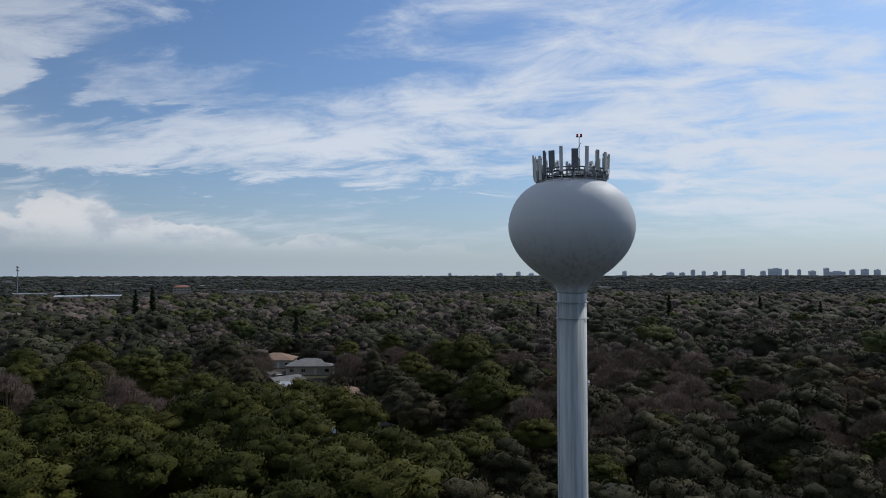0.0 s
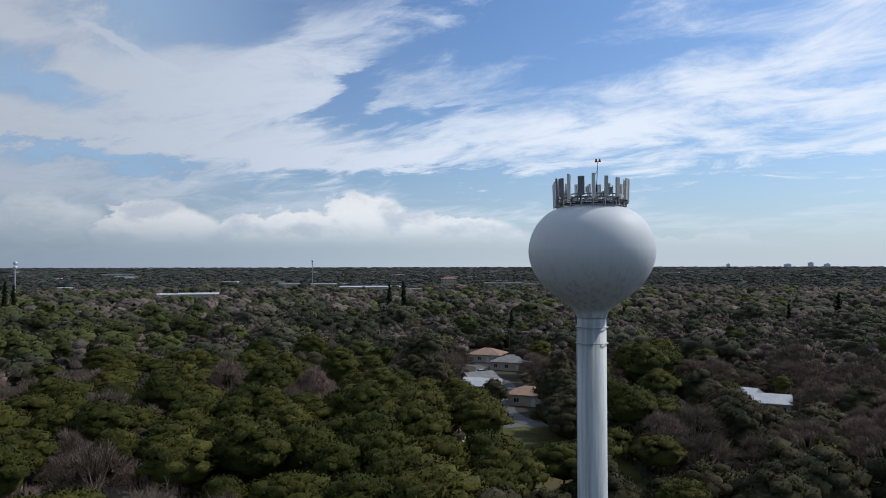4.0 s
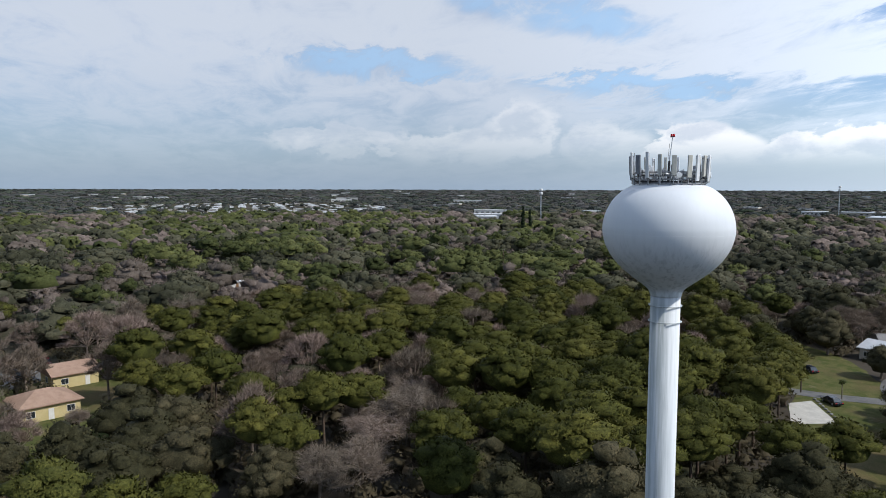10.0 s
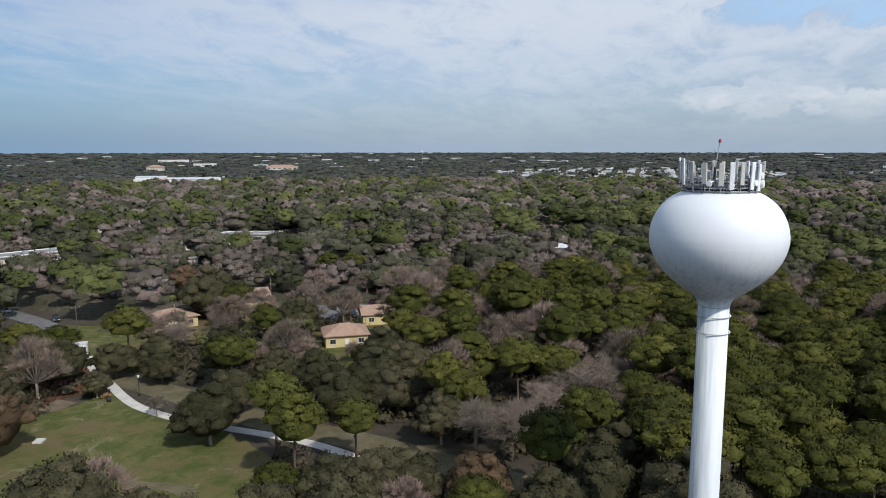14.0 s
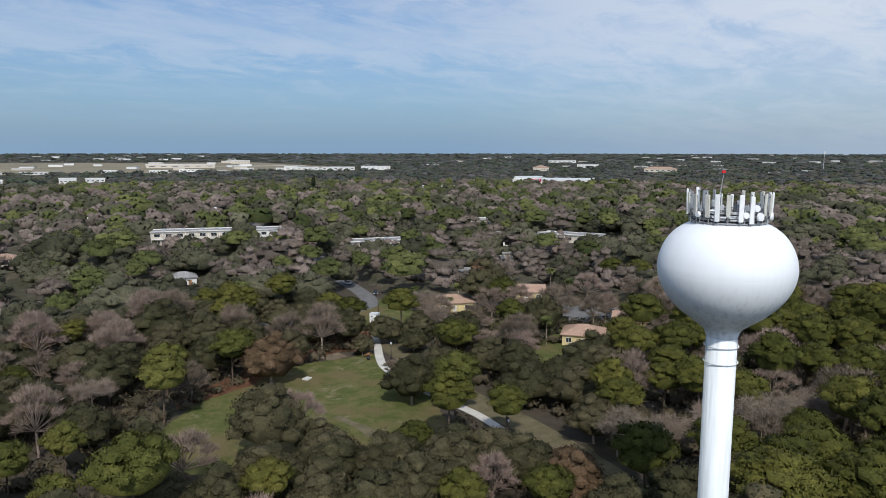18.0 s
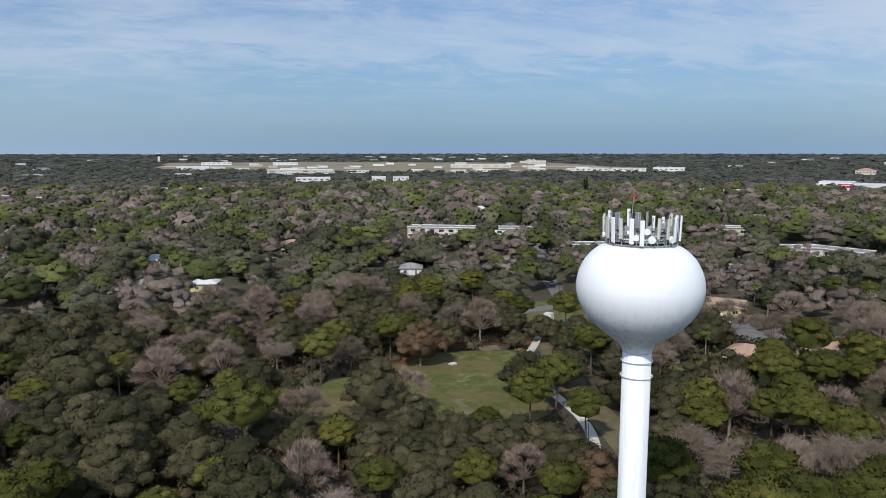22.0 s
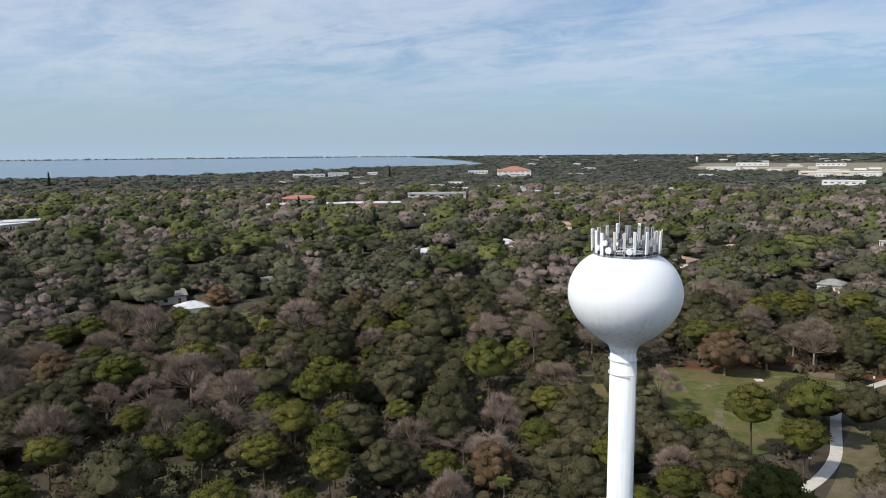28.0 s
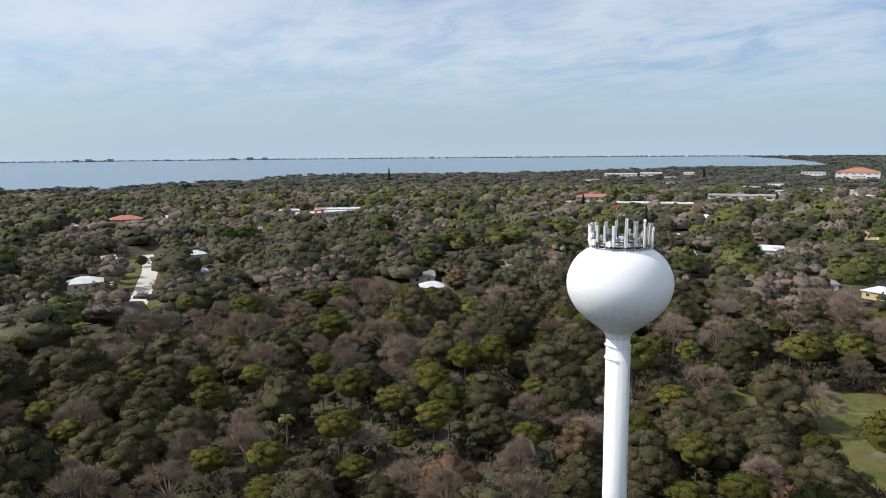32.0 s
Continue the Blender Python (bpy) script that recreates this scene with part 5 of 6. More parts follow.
def oak_parts(rng, lod=0):
    h, rad = rng.uniform(9.5, 12.0), rng.uniform(5.6, 7.4)
    trunk, crown = Soup(), Soup()
    trunk.limb((0, 0, -0.2), (0.2, 0.1, h * 0.4), 0.36, 0.24, 6)
    squash = rng.uniform(0.75, 1.0)
    if lod == 0:
        crown.blob((0, 0, h * 0.50), (rad * 0.82, rad * 0.82 * squash, h * 0.33), rng, 2, 0.06)
        for c in dome(rng, 30, rad * 0.92, h * 0.34, h - 1.2):
            c = np.array(c) + [0, 0, rng.normal(0, 0.25)]
            c[1] *= squash
            if rng.random() < 0.4:
                trunk.limb((0.2, 0.1, h * 0.36), c * [0.8, 0.8, 0.92], 0.13, 0.04, 3)
            clump(crown, c, rng.uniform(1.25, 2.10), rng, 110, 0.25, 0.72, 0.16, 1.1)
        crown.round((0, 0, h * 0.36), 0.36)
    else:
        crown.blob((0, 0, h * 0.50), (rad * 0.88, rad * 0.88 * squash, h * 0.34), rng, 1, 0.06, -0.2)
        for c in dome(rng, 11, rad * 0.86, h * 0.42, h - 1.1):
            clump(crown, np.array(c) + [0, 0, rng.normal(0, 0.35)], rng.uniform(1.4, 2.4), rng, 34, 0.42, 0.80, 0.16)
        crown.round((0, 0, h * 0.36), 0.36)
    return trunk, crown


def bare_parts(rng, lod=0):
    """A leafless tree: limbs, boughs and a haze of fine twigs."""
    h = rng.uniform(10.5, 13.0)
    trunk, crown = Soup(), Soup()
    trunk.limb((0, 0, -0.2), (0, 0, h * 0.28), 0.30, 0.24, 6)
    tips_a, tips_b, tips_w = [], [], []

    def grow(p, d, length, r, depth):
        q = p + d * length
        if depth <= 1:
            trunk.limb(p, q, r, r * 0.7, 4)
        elif depth == 2:
            crown.limb(p, q, r, r * 0.6, 3)
        else:
            tips_a.append(p), tips_b.append(q), tips_w.append(0.07 if depth == 3 else 0.05)
        if depth >= 4:
            return
        for _ in range((10, 5, 6, 9)[depth]):
            e = d + rng.standard_normal(3) * (1.1, 0.75, 0.8, 0.9)[depth]
            e[2] = abs(e[2]) * 0.6 - 0.04
            grow(p + d * length * rng.uniform(0.35, 1.0), e / np.linalg.norm(e), length * rng.uniform(0.58, 0.80), r * 0.55, depth + 1)

    grow(np.array([0, 0, h * 0.16]), np.array([0, 0, 1.0]), h * 0.29, 0.24, 0)
    a, b, wd = np.array(tips_a), np.array(tips_b), np.array(tips_w)
    crown.twigs(a, b + (b - a) * 0.2, wd)
    for k in range(2):
        s = a + (b - a) * rng.uniform(0.4, 1.0, (len(a), 1))
        e = (b - a) / (np.linalg.norm(b - a, axis=1)[:, None] + 1e-9) + rng.standard_normal(a.shape) * 0.7
        crown.twigs(s, s + e * rng.uniform(0.3, 0.8, (len(a), 1)), np.full(len(a), 0.045))
    return trunk, crown


def fuzz_parts(rng, lod=0):
    """A leafless or half-leafless tree whose fine twigs make a soft mass."""
    h, rad = rng.uniform(9.0, 12.0), rng.uniform(4.4, 6.2)
    trunk, crown = Soup(), Soup()
    trunk.limb((0, 0, -0.2), (0.1, 0.2, h * 0.4), 0.26, 0.18, 6)
    if lod:
        crown.blob((0, 0, h * 0.50), (rad * 0.64, rad * 0.64, h * 0.18), rng, 1, 0.10)
    for c in dome(rng, 7 if lod else 24, rad * 0.86, h * (0.46 if lod else 0.36), h - 1.2):
        c = np.array(c) + [0, 0, rng.normal(0, 0.3)]
        r = rng.uniform(1.7, 2.4) if lod else rng.uniform(1.2, 1.8)
        if not lod:
            trunk.limb((0.1, 0.2, h * 0.34), c, 0.10, 0.03, 3)
        out = c - [0, 0, h * 0.30]
        out /= np.linalg.norm(out)
        if lod:
            crown.blob(c - out * 0.7, (r * 0.66, r * 0.66, r * 0.5), rng, 1, 0.2, -0.3)
        n = 44 if lod else 250
        d = rng.standard_normal((n, 3))
        d /= np.linalg.norm(d, axis=1)[:, None]
        d[:, 2] = np.abs(d[:, 2])
        s = c + d * [r * 0.8, r * 0.8, r * 0.6] * rng.uniform(0.15, 1.0, (n, 1)) - out * 0.3
        crown.twigs(s, s + (d * 0.5 + out * 0.6 + rng.standard_normal((n, 3)) * 0.30) * rng.uniform(0.4, 1.0, (n, 1)), np.full(n, 0.15 if lod else 0.072))
    crown.round((0, 0, h * 0.36), 0.36)
    return trunk, crown


def palm_parts(rng, lod=0):
    h = rng.uniform(5.5, 8.5)
    trunk, crown = Soup(), Soup()
    trunk.limb((0, 0, -0.2), (0.15, 0.1, h), 0.2, 0.17, 6)
    for k in range(26):
        a, up_ = k * 2.4, rng.uniform(-0.5, 1.0)
        p = np.array([0.15, 0.1, h])
        d = np.array([math.cos(a), math.sin(a), up_])
        d /= np.linalg.norm(d)
        prev_l = prev_r = p
        side = np.array([-math.sin(a), math.cos(a), 0])
        for s in range(1, 5):
            d = d + np.array([0, 0, -0.28])
            d /= np.linalg.norm(d)
            p = p + d * 0.5
            wd = (0.32, 0.45, 0.38, 0.05)[s - 1]
            l, r = p + side * wd - [0, 0, 0.12], p - side * wd - [0, 0, 0.12]
            crown.put([prev_l, prev_r, p, l, r], [(0, 2, 3), (0, 1, 2), (1, 4, 2)])
            prev_l, prev_r = l, r
    return trunk, crown


def conifer_parts(rng, lod=0):
    h = rng.uniform(17, 22)
    trunk, crown = Soup(), Soup()
    trunk.limb((0, 0, -0.2), (0, 0, h * 0.9), 0.3, 0.06, 5)
    for k in range(16):
        z = h * (0.16 + 0.84 * k / 16)
        r = (1 - (k / 16) ** 1.6) * rng.uniform(1.7, 2.4) + 0.3
        c = (rng.uniform(-0.4, 0.4), rng.uniform(-0.4, 0.4), z)
        crown.blob(c, (r * 0.75, r * 0.75, 0.9), rng, 1, 0.25)
        crown.leaves(c, (r, r, 0.8), 26, 0.7, rng, 1.3, 0.2, -0.8)
    return trunk, crown


KIND = {  # builder, leaf material, bark, name, label, category, how many shapes
    "pine": (pine_parts, "pine", "bark", "pine_tree", "green pine with rounded clumps of needles", "pine tree", 7),
    "ypine": (pine_parts, "ypine", "bark", "yellow_pine_tree", "yellow-green pine with a thin open crown", "pine tree", 3),
    "oak": (oak_parts, "oak", "greybark", "oak_tree", "dark olive evergreen oak with a broad dense crown", "oak tree", 7),
    "bare": (bare_parts, "greybark", "greybark", "bare_tree", "leafless grey tree with a mesh of fine branches", "bare tree", 5),
    "brown": (fuzz_parts, "brown", "greybark", "winter_tree", "taupe winter tree with soft bare twigs", "tree", 6),
    "rust": (oak_parts, "rust", "greybark", "rusty_tree", "tree with rust-brown dry leaves", "tree", 2),
    "palm": (palm_parts, "palm", "greybark", "palm_tree", "green cabbage palm with drooping fronds", "palm tree", 3),
    "conifer": (conifer_parts, "conifer", "bark", "conifer_tree", "tall dark columnar conifer above the canopy", "conifer tree", 3),
}
PROTO = {}
for key, (fn, leaf, bark, *_rest) in KIND.items():
    PROTO[key] = []
    for k in range(_rest[-1]):
        tr, cr = fn(np.random.default_rng(100 + 17 * k + len(key)))
        PROTO[key].append((tr.mesh("trunk", M[bark]), cr.mesh("crown", M[leaf])))
COUNT = dict.fromkeys(KIND, 0)
STANDS = []


def plant(kind, x, y, size=1.0, turn=None):
    fn, leaf, bark, name, label, cat, n = KIND[kind]
    STANDS.append((x, y))
    k = COUNT[kind]
    COUNT[kind] += 1
    turn = random.uniform(0, 360) if turn is None else turn
    t = thing(name, label, cat, at(x, y, 0, turn) @ Matrix.Diagonal((size, size, size * random.uniform(0.92, 1.08), 1)), group=cat + "s of the wood")
    trunk_me, crown_me = PROTO[kind][k % n]
    part("trunk", trunk_me, None, t)
    part("crown", crown_me, None, t)


YARDS = [(-70, -70, 10), (-57, -65, 8), (-57, -126, 5), (-79, -67, 8), (-100, -104, 8), (-23, -30, 7), (-27, -40, 6)]
FIXED_TREES = []


def fixed(kind, x, y, size=1.0):
    FIXED_TREES.append((x, y, 7.5 if kind == "bare" else 5.6))
    plant(kind, x, y, size)


# trees that stand out from the canopy
for kind, x, y, s in (("ypine", 16, -94, 1.0), ("ypine", -3, -105, 1.0), ("rust", -9, -100, 0.95), ("ypine", -24, -60, 1.0), ("oak", -34, -74, 0.85),
                      ("bare", -49, -14, 1.22), ("bare", -45, -20, 1.10), ("bare", -61, -12, 1.0), ("bare", -34, -24, 1.05), ("bare", -31, -30, 1.05),
                      ("oak", -23, -71, 0.92), ("oak", 10, -68, 1.02), ("oak", 4, -62, 0.62), ("brown", 3, -70, 0.85), ("oak", -8, -43, 0.85), ("brown", -3.5, -32, 0.8), ("oak", -47, -109, 0.72), ("oak", -54, -104, 0.70), ("brown", -31, -87, 0.40),
                      ("bare", 24, -107, 0.85), ("bare", 50, 1, 0.80), ("bare", 25, -28, 0.90), ("bare", -59, -20, 0.8)):
    fixed(kind, x, y, s)
# pines that rise out of the western oak wood
for x, y, s in ((146, -46, 0.90), (125, -38, 0.85), (105, -26, 1.02), (100, -43, 1.08), (89, 3, 0.78), (86, -12, 0.76), (65, -5, 0.84), (56, -9, 0.78), (58, -20, 0.98),
                (47, -15, 0.86), (52, 6, 0.84), (45, -2, 0.56), (61, -40, 0.98), (63, -34, 0.90), (72, -52, 0.80), (86, -70, 0.84), (69, -67, 0.62), (79, -107, 0.80),
                (40, 11, 0.66), (40, 26, 0.72), (38, -42, 0.64), (158, 23, 0.85), (82, 41, 0.7), (96, 42, 0.7), (0, -18, 0.72), (69, -28, 0.8)):
    fixed("pine", x, y, s)
# the pine stand
for x, y, s in ((-52, -27, 1.12), (-40, -38, 0.92), (-31, -13, 1.02), (-27, -3, 1.13), (-27, 7, 1.22), (-50, 3, 1.26), (-54, -21, 1.08), (-37, -34, 0.98), (-14.5, -52, 1.0), (-22.5, -46, 0.85),
                (-61, -38, 1.0), (-96, -24, 1.1), (-83, -10, 1.15), (-74, -44, 1.1), (-74, -57, 1.05), (-69, -21, 1.1), (-98, -16, 1.1), (-114, -33, 1.1), (-56, -4, 1.15),
                (-74, 11, 1.2), (-85, 22, 1.2), (-42, 20, 1.25), (-39, 27, 1.2), (-17, 16, 1.1), (-68, 4, 1.15), (-79, 31, 1.2), (-63, 12, 1.2)):
    fixed("pine", x, y, s)
for x, y, s in ((-35, 13, 1.2), (-79, -17, 1.1), (-52, 32, 1.2), (-43, 35, 1.2), (-113, 15, 1.15), (-87, 5, 1.15), (-58, 8, 1.15), (-37, -3, 1.12), (-24, 22, 1.15),
                (-134, 3, 1.1), (-105, 2, 1.15), (-148, -108, 1.0), (-156, -102, 1.0), (-62, 22, 1.2), (-96, 32, 1.15), (-46, 10, 1.2)):
    fixed("pine", x, y, s)
for x, y, s in ((35, -56, 1.15), (41, -67, 0.64), (39, -41, 0.74), (44, -78, 0.75), (36, -80, 0.7), (27, -72, 0.7), (10, -107, 0.85), (164, -12, 0.8), (-8, -108, 0.73), (47, -39, 0.6)):
    fixed("ypine", x, y, s)
# leafless taupe trees
for x, y, s in ((123, -50, 0.9), (112, -47, 0.9), (102, -20, 0.85), (98, -27, 0.85), (81, -14, 0.85), (93, -18, 0.8), (69, 15, 0.85), (61, 19, 0.88), (63, 28, 0.9), (53, 35, 0.9),
                (39, 19, 0.75), (31, -31, 0.75), (65, 45, 0.9), (47, -118, 0.85), (95, -55, 0.85), (132, -189, 0.9), (134, -144, 0.9), (122, -178, 0.9), (84, -182, 0.9),
                (50, -84, 0.85), (24, -117, 0.85), (75, -22, 0.75), (76, 6, 0.8)):
    fixed("brown", x, y, s)
for x, y, s in ((-69, -83, 0.85), (-51, -79, 0.85), (-94, -55, 0.9), (-82, -37, 1.0), (-66, -20, 1.0), (-61, -30, 1.1), (-114, -54, 0.95), (-89, -34, 1.0), (-140, -4, 1.0),
                (-57, -72, 0.85), (-122, -137, 0.9), (-66, -96, 0.85), (-119, -46, 0.95), (-77, -51, 0.95), (-143, 6, 1.0), (-119, 6, 1.05), (-153, 82, 1.0), (-146, 126, 1.0),
                (-64, -4, 1.05), (-20, 112, 0.95), (10, 118, 0.95), (-110, 46, 1.05), (-133, 141, 1.0)):
    fixed("brown", x, y, s)
for x, y, s in ((27, 3, 0.8), (23, -23, 0.7), (-125, -148, 0.9), (-12, -25, 0.75), (153, -113, 0.8)):
    fixed("rust", x, y, s)
# evergreen oaks
for x, y, s in ((2, -47, 0.85), (16, -44, 0.85), (-46, -72, 0.85), (63, -62, 0.85), (59, -81, 0.85), (-39, -56, 0.90), (-30, -117, 0.8), (8, -52, 0.8), (-44, -62, 0.9),
                (-33, -36, 0.75), (-63, -57, 0.95), (-13, -35, 0.8), (-44, -47, 0.95), (-15, -11, 0.95), (-55, -49, 0.95), (-105, 126, 1.2), (-44, 97, 1.05), (-9, 27, 0.95),
                (-39, 93, 1.0), (-99, 133, 1.2), (20, 113, 1.0), (-28, -76, 0.7), (26, -52, 0.85), (6, -36, 0.85), (30, -60, 0.7),
                (17, -56, 0.85), (7, -55, 0.8), (-2, -39, 0.85), (-10, -38, 0.85), (24, -81, 0.55), (-36, -104, 0.45), (-50, -53, 0.95)):
    fixed("oak", x, y, s)
for x, y, s in ((89, 14, 0.7), (37, -4, 0.7), (74, 43, 0.7)):
    fixed("palm", x, y, s)
for x, y, s in ((-105, -124, 1.1), (-98, -112, 1.2), (-92, -128, 1.0), (-118, -104, 1.1), (-72, -112, 1.0), (-76, -80, 1.0), (-126, -118, 1.1), (-80, -135, 0.9),
                (22, -84, 0.6), (36, -52, 0.6), (48, 30, 0.6), (-52, 76, 0.5), (-61, -98, 0.7)):
    fixed("palm", x, y, s)
for x, y, s in ((-270, 335, 1.15), (-262, 341, 1.25), (-92, 300, 0.8), (59, 386, 1.1), (-112, 208, 0.85), (-377, -644, 1.1), (-372, -640, 1.0), (120, 420, 0.9), (150, 400, 0.8),
                (-20, 360, 0.8), (0, 430, 1.0), (610, -1130, 1.3), (1000, -715, 1.3), (-494, 191, 1.2), (-500, 200, 1.1), (210, -330, 0.9), (330, -420, 0.9)):
    fixed("conifer", x, y, s)
for x, y, s in ((-100, -106, 0.62), (-90, -114, 0.55), (-112, -100, 0.6), (-72, -98, 0.66), (-94, -92, 0.5), (-70, -66, 0.6), (-97, -60, 0.6), (-62, -86, 0.7)):
    fixed("bare", x, y, s)
for x, y, s in ((-47, -98, 0.6), (-52, -106, 0.5)):
    fixed("oak", x, y, s)
for x, y, s in ((-13, 37, 0.92), (-6, 45, 0.90), (-14, 49, 0.80), (3, 24, 0.80), (-62, 58, 0.8), (-70, 66, 0.85), (-66, 62, 0.8)):
    fixed("pine", x, y, s)
for x, y, s in ((-24, 27, 1.0), (-33, 39, 1.05), (-45, 45, 0.95), (-62, 67, 0.85), (-29, 33, 0.95)):
    fixed("pine", x, y, s)
for x, y, s in ((270, 8, 0.95), (340, -22, 0.8), (240, 22, 0.9), (303, -44, 0.5), (205, 16, 0.7), (300, -16, 0.7)):
    fixed("oak", x, y, s)
fixed("palm", 262, -21, 0.9)
for x, y, s in ((-36, 79, 0.95), (-30, 69, 0.95), (-36, 89, 1.0), (-20, 70, 0.9), (-22, 82, 1.0), (-10, 60, 0.9), (-13, 20, 0.8), (-1, 34, 0.8), (-44, 101, 1.0), (-62, 97, 0.7), (-84, 104, 1.0)):
    fixed("oak", x, y, s)


random.seed(11)
OPEN = [LAWN, MEADOW, CLEAR_SOUTH, [(-14, 36), (-27, 50), (-36, 64), (-34, 78), (-42, 89), (-30, 85), (-15, 62), (-3, 45)],
        [(180, 6), (192, -12), (224, -28), (340, -70), (345, -50), (262, -22), (222, -4)], PARKING, [(-52.5, 63.5), (-52.5, 69), (-40, 63), (-42, 54.5)]]
LINES = [(WALKWAY, 3.0), (TRACK, 4.5), (STREET[4:], 6.5), (STREET[:5], 3.2), (LANE, 6.0), (LANE_SIDE, 5.0), (LANE_WEST, 7.0)]


def free(x, y, margin=0.0):
    x, y = np.atleast_1d(x).astype(float), np.atleast_1d(y).astype(float)
    ok = np.hypot(x, y) > 4.5
    for poly in OPEN:
        ok &= ~inside(poly, x, y)
    for line, wd in LINES:
        ok &= near_line(line, x, y) > wd + margin
    ok &= ~inside(BAY, x, y)
    for hx, hy, hr in YARDS:
        ok &= np.hypot(x - hx, y - hy) > hr + margin
    ok &= ~(inside(HOMEPARK, x, y) & (np.sin(x * 0.041) * np.sin(y * 0.053 + 1.0) < 0.42))
    for poly in OPENBIG:
        ok &= ~inside(poly, x, y)
    for fx, fy, hl, hd, turn, front in FOOT:
        c, s = math.cos(radians(turn)), math.sin(radians(turn))
        u, v = (x - fx) * c + (y - fy) * s, -(x - fx) * s + (y - fy) * c
        ok &= ~((np.abs(u) < hl) & (v < hd) & (v > -hd - front))
    return ok


def mixture(x, y):
    """Which trees stand here: weights of pine, oak, brown, bare, rust, ypine, palm."""
    v = noise.noise(Vector((x * 0.016, y * 0.016, 5.0)))
    u = noise.noise(Vector((x * 0.035, y * 0.035, 9.0)))
    if -62 < x < -14 and -30 < y < 62 - 0.25 * x:
        w_ = dict(pine=0.86, oak=0.08, brown=0.04, rust=0.02)
    elif -240 < x < -14 and -70 - 0.1 * x < y < 62 - 0.25 * x:
        w_ = dict(pine=0.54, oak=0.10, brown=0.30, bare=0.05, rust=0.01)
        if u > 0.26:
            w_ = dict(pine=0.18, oak=0.22, brown=0.50, bare=0.10)
    elif y > 55 and x > -20:
        w_ = dict(pine=0.04, oak=0.42, brown=0.48, bare=0.04, rust=0.02)
    elif y > 55:
        w_ = dict(pine=0.12, oak=0.42, brown=0.44, bare=0.02)
    elif x < -60 and y < -60:
        w_ = dict(pine=0.12, oak=0.16, brown=0.58, bare=0.06, rust=0.03, ypine=0.02, palm=0.03)
    else:
        w_ = dict(pine=0.02, oak=0.78, brown=0.13, bare=0.04, rust=0.01, palm=0.02)
        if v > 0.22:
            w_ = dict(pine=0.03, oak=0.38, brown=0.48, bare=0.08, ypine=0.03)
    if x < -240:
        w_ = dict(pine=0.12, oak=0.40, brown=0.48) if y > 120 + 0.2 * x + 180 else dict(pine=0.40, oak=0.28, brown=0.28, bare=0.04) if y > -90 else dict(pine=0.2, oak=0.40, brown=0.36, palm=0.04)
    if y < -170 and x > -240:
        w_ = dict(pine=0.16, oak=0.42, brown=0.36, ypine=0.03, palm=0.03)
    size = 0.030 if abs(x) + abs(y) < 700 else 0.012
    return {k: s * math.exp(3.4 * noise.noise(Vector((x * size, y * size, 13.0 * len(k) + ord(k[0]))))) for k, s in w_.items()}


def pick(w_):
    r = random.random() * sum(w_.values())
    for k, s in w_.items():
        r -= s
        if r <= 0:
            return k
    return k


# single trees of the near wood
NEAR = 160.0
placed = list(FIXED_TREES)
cell = 9.3
for i in range(-19, 20):
    for j in range(-19, 20):
        x = (i + random.uniform(-0.36, 0.36) + 0.5 * (j % 2)) * cell
        y = (j + random.uniform(-0.36, 0.36)) * cell
        if math.hypot(x, y) > NEAR or not free(x, y)[0] or any(math.hypot(x - a, y - b) < r for a, b, r in placed):
            continue
        k = pick(mixture(x, y))
        if COUNT[k] >= 300:
            k = "oak" if COUNT["oak"] < 300 else "brown" if COUNT["brown"] < 300 else "pine"
        low = {"oak": 0.80, "brown": 1.05 if x < -14 else 0.82, "pine": 1.0 if x < -14 else 0.72}.get(k, 0.72)
        plant(k, x, y, min(1.3, low + random.expovariate(6.5)))

# trees in the gaps that are left
for i in range(-28, 29):
    for j in range(-28, 29):
        x, y = (i + random.uniform(-0.3, 0.3)) * 5.6, (j + random.uniform(-0.3, 0.3)) * 5.6
        if math.hypot(x, y) > NEAR or not free(x, y)[0] or min(math.hypot(x - a, y - b) for a, b in STANDS) < (6.0 if x < -10 else 6.8) or any(math.hypot(x - a, y - b) < r for a, b, r in placed):
            continue
        k = pick(mixture(x, y))
        k = k if COUNT[k] < 300 else min(("oak", "brown", "pine"), key=COUNT.get)
        if COUNT[k] < 300:
            plant(k, x, y, random.uniform(0.85, 1.1) if x < -10 else random.uniform(0.62, 0.85))

# the wood further out: crowns joined by kind, coarser with distance
LOD = {}
for key, fn in (("pine", pine_parts), ("oak", oak_parts), ("brown", fuzz_parts)):
    LOD[key] = []
    for k in range(6):
        tr, cr = fn(np.random.default_rng(900 + k), 1)
        LOD[key].append(cr.arrays())
LUMP = {}
for key, high, tall in (("pine", 9.4, 0.85), ("oak", 8.2, 0.95), ("brown", 8.0, 0.95)):
    LUMP[key] = []
    for k in range(9):
        rng = np.random.default_rng(40 + k)
        s = Soup()
        s.blob((0, 0, high * 0.56), (4.0, 4.0, high * 0.40), rng, 1, 0.12, -0.2)
        for c in dome(rng, 4, 3.2, high * 0.60, high * 0.92):
            r = rng.uniform(1.4, 2.4)
            s.blob(c, (r, r, r * tall), rng, 1, 0.14, 0.0)
        s.leaves((0, 0, high * 0.62), (4.6, 4.6, high * 0.34), 12, 0.9, rng, 1.1, 0.3, 0.1, 0.85, (0.9, 1.1), 2.0)
        s.round((0, 0, high * 0.34), 0.45)
        LUMP[key].append(s.arrays())
LOWLUMP, LOWEST = [], []
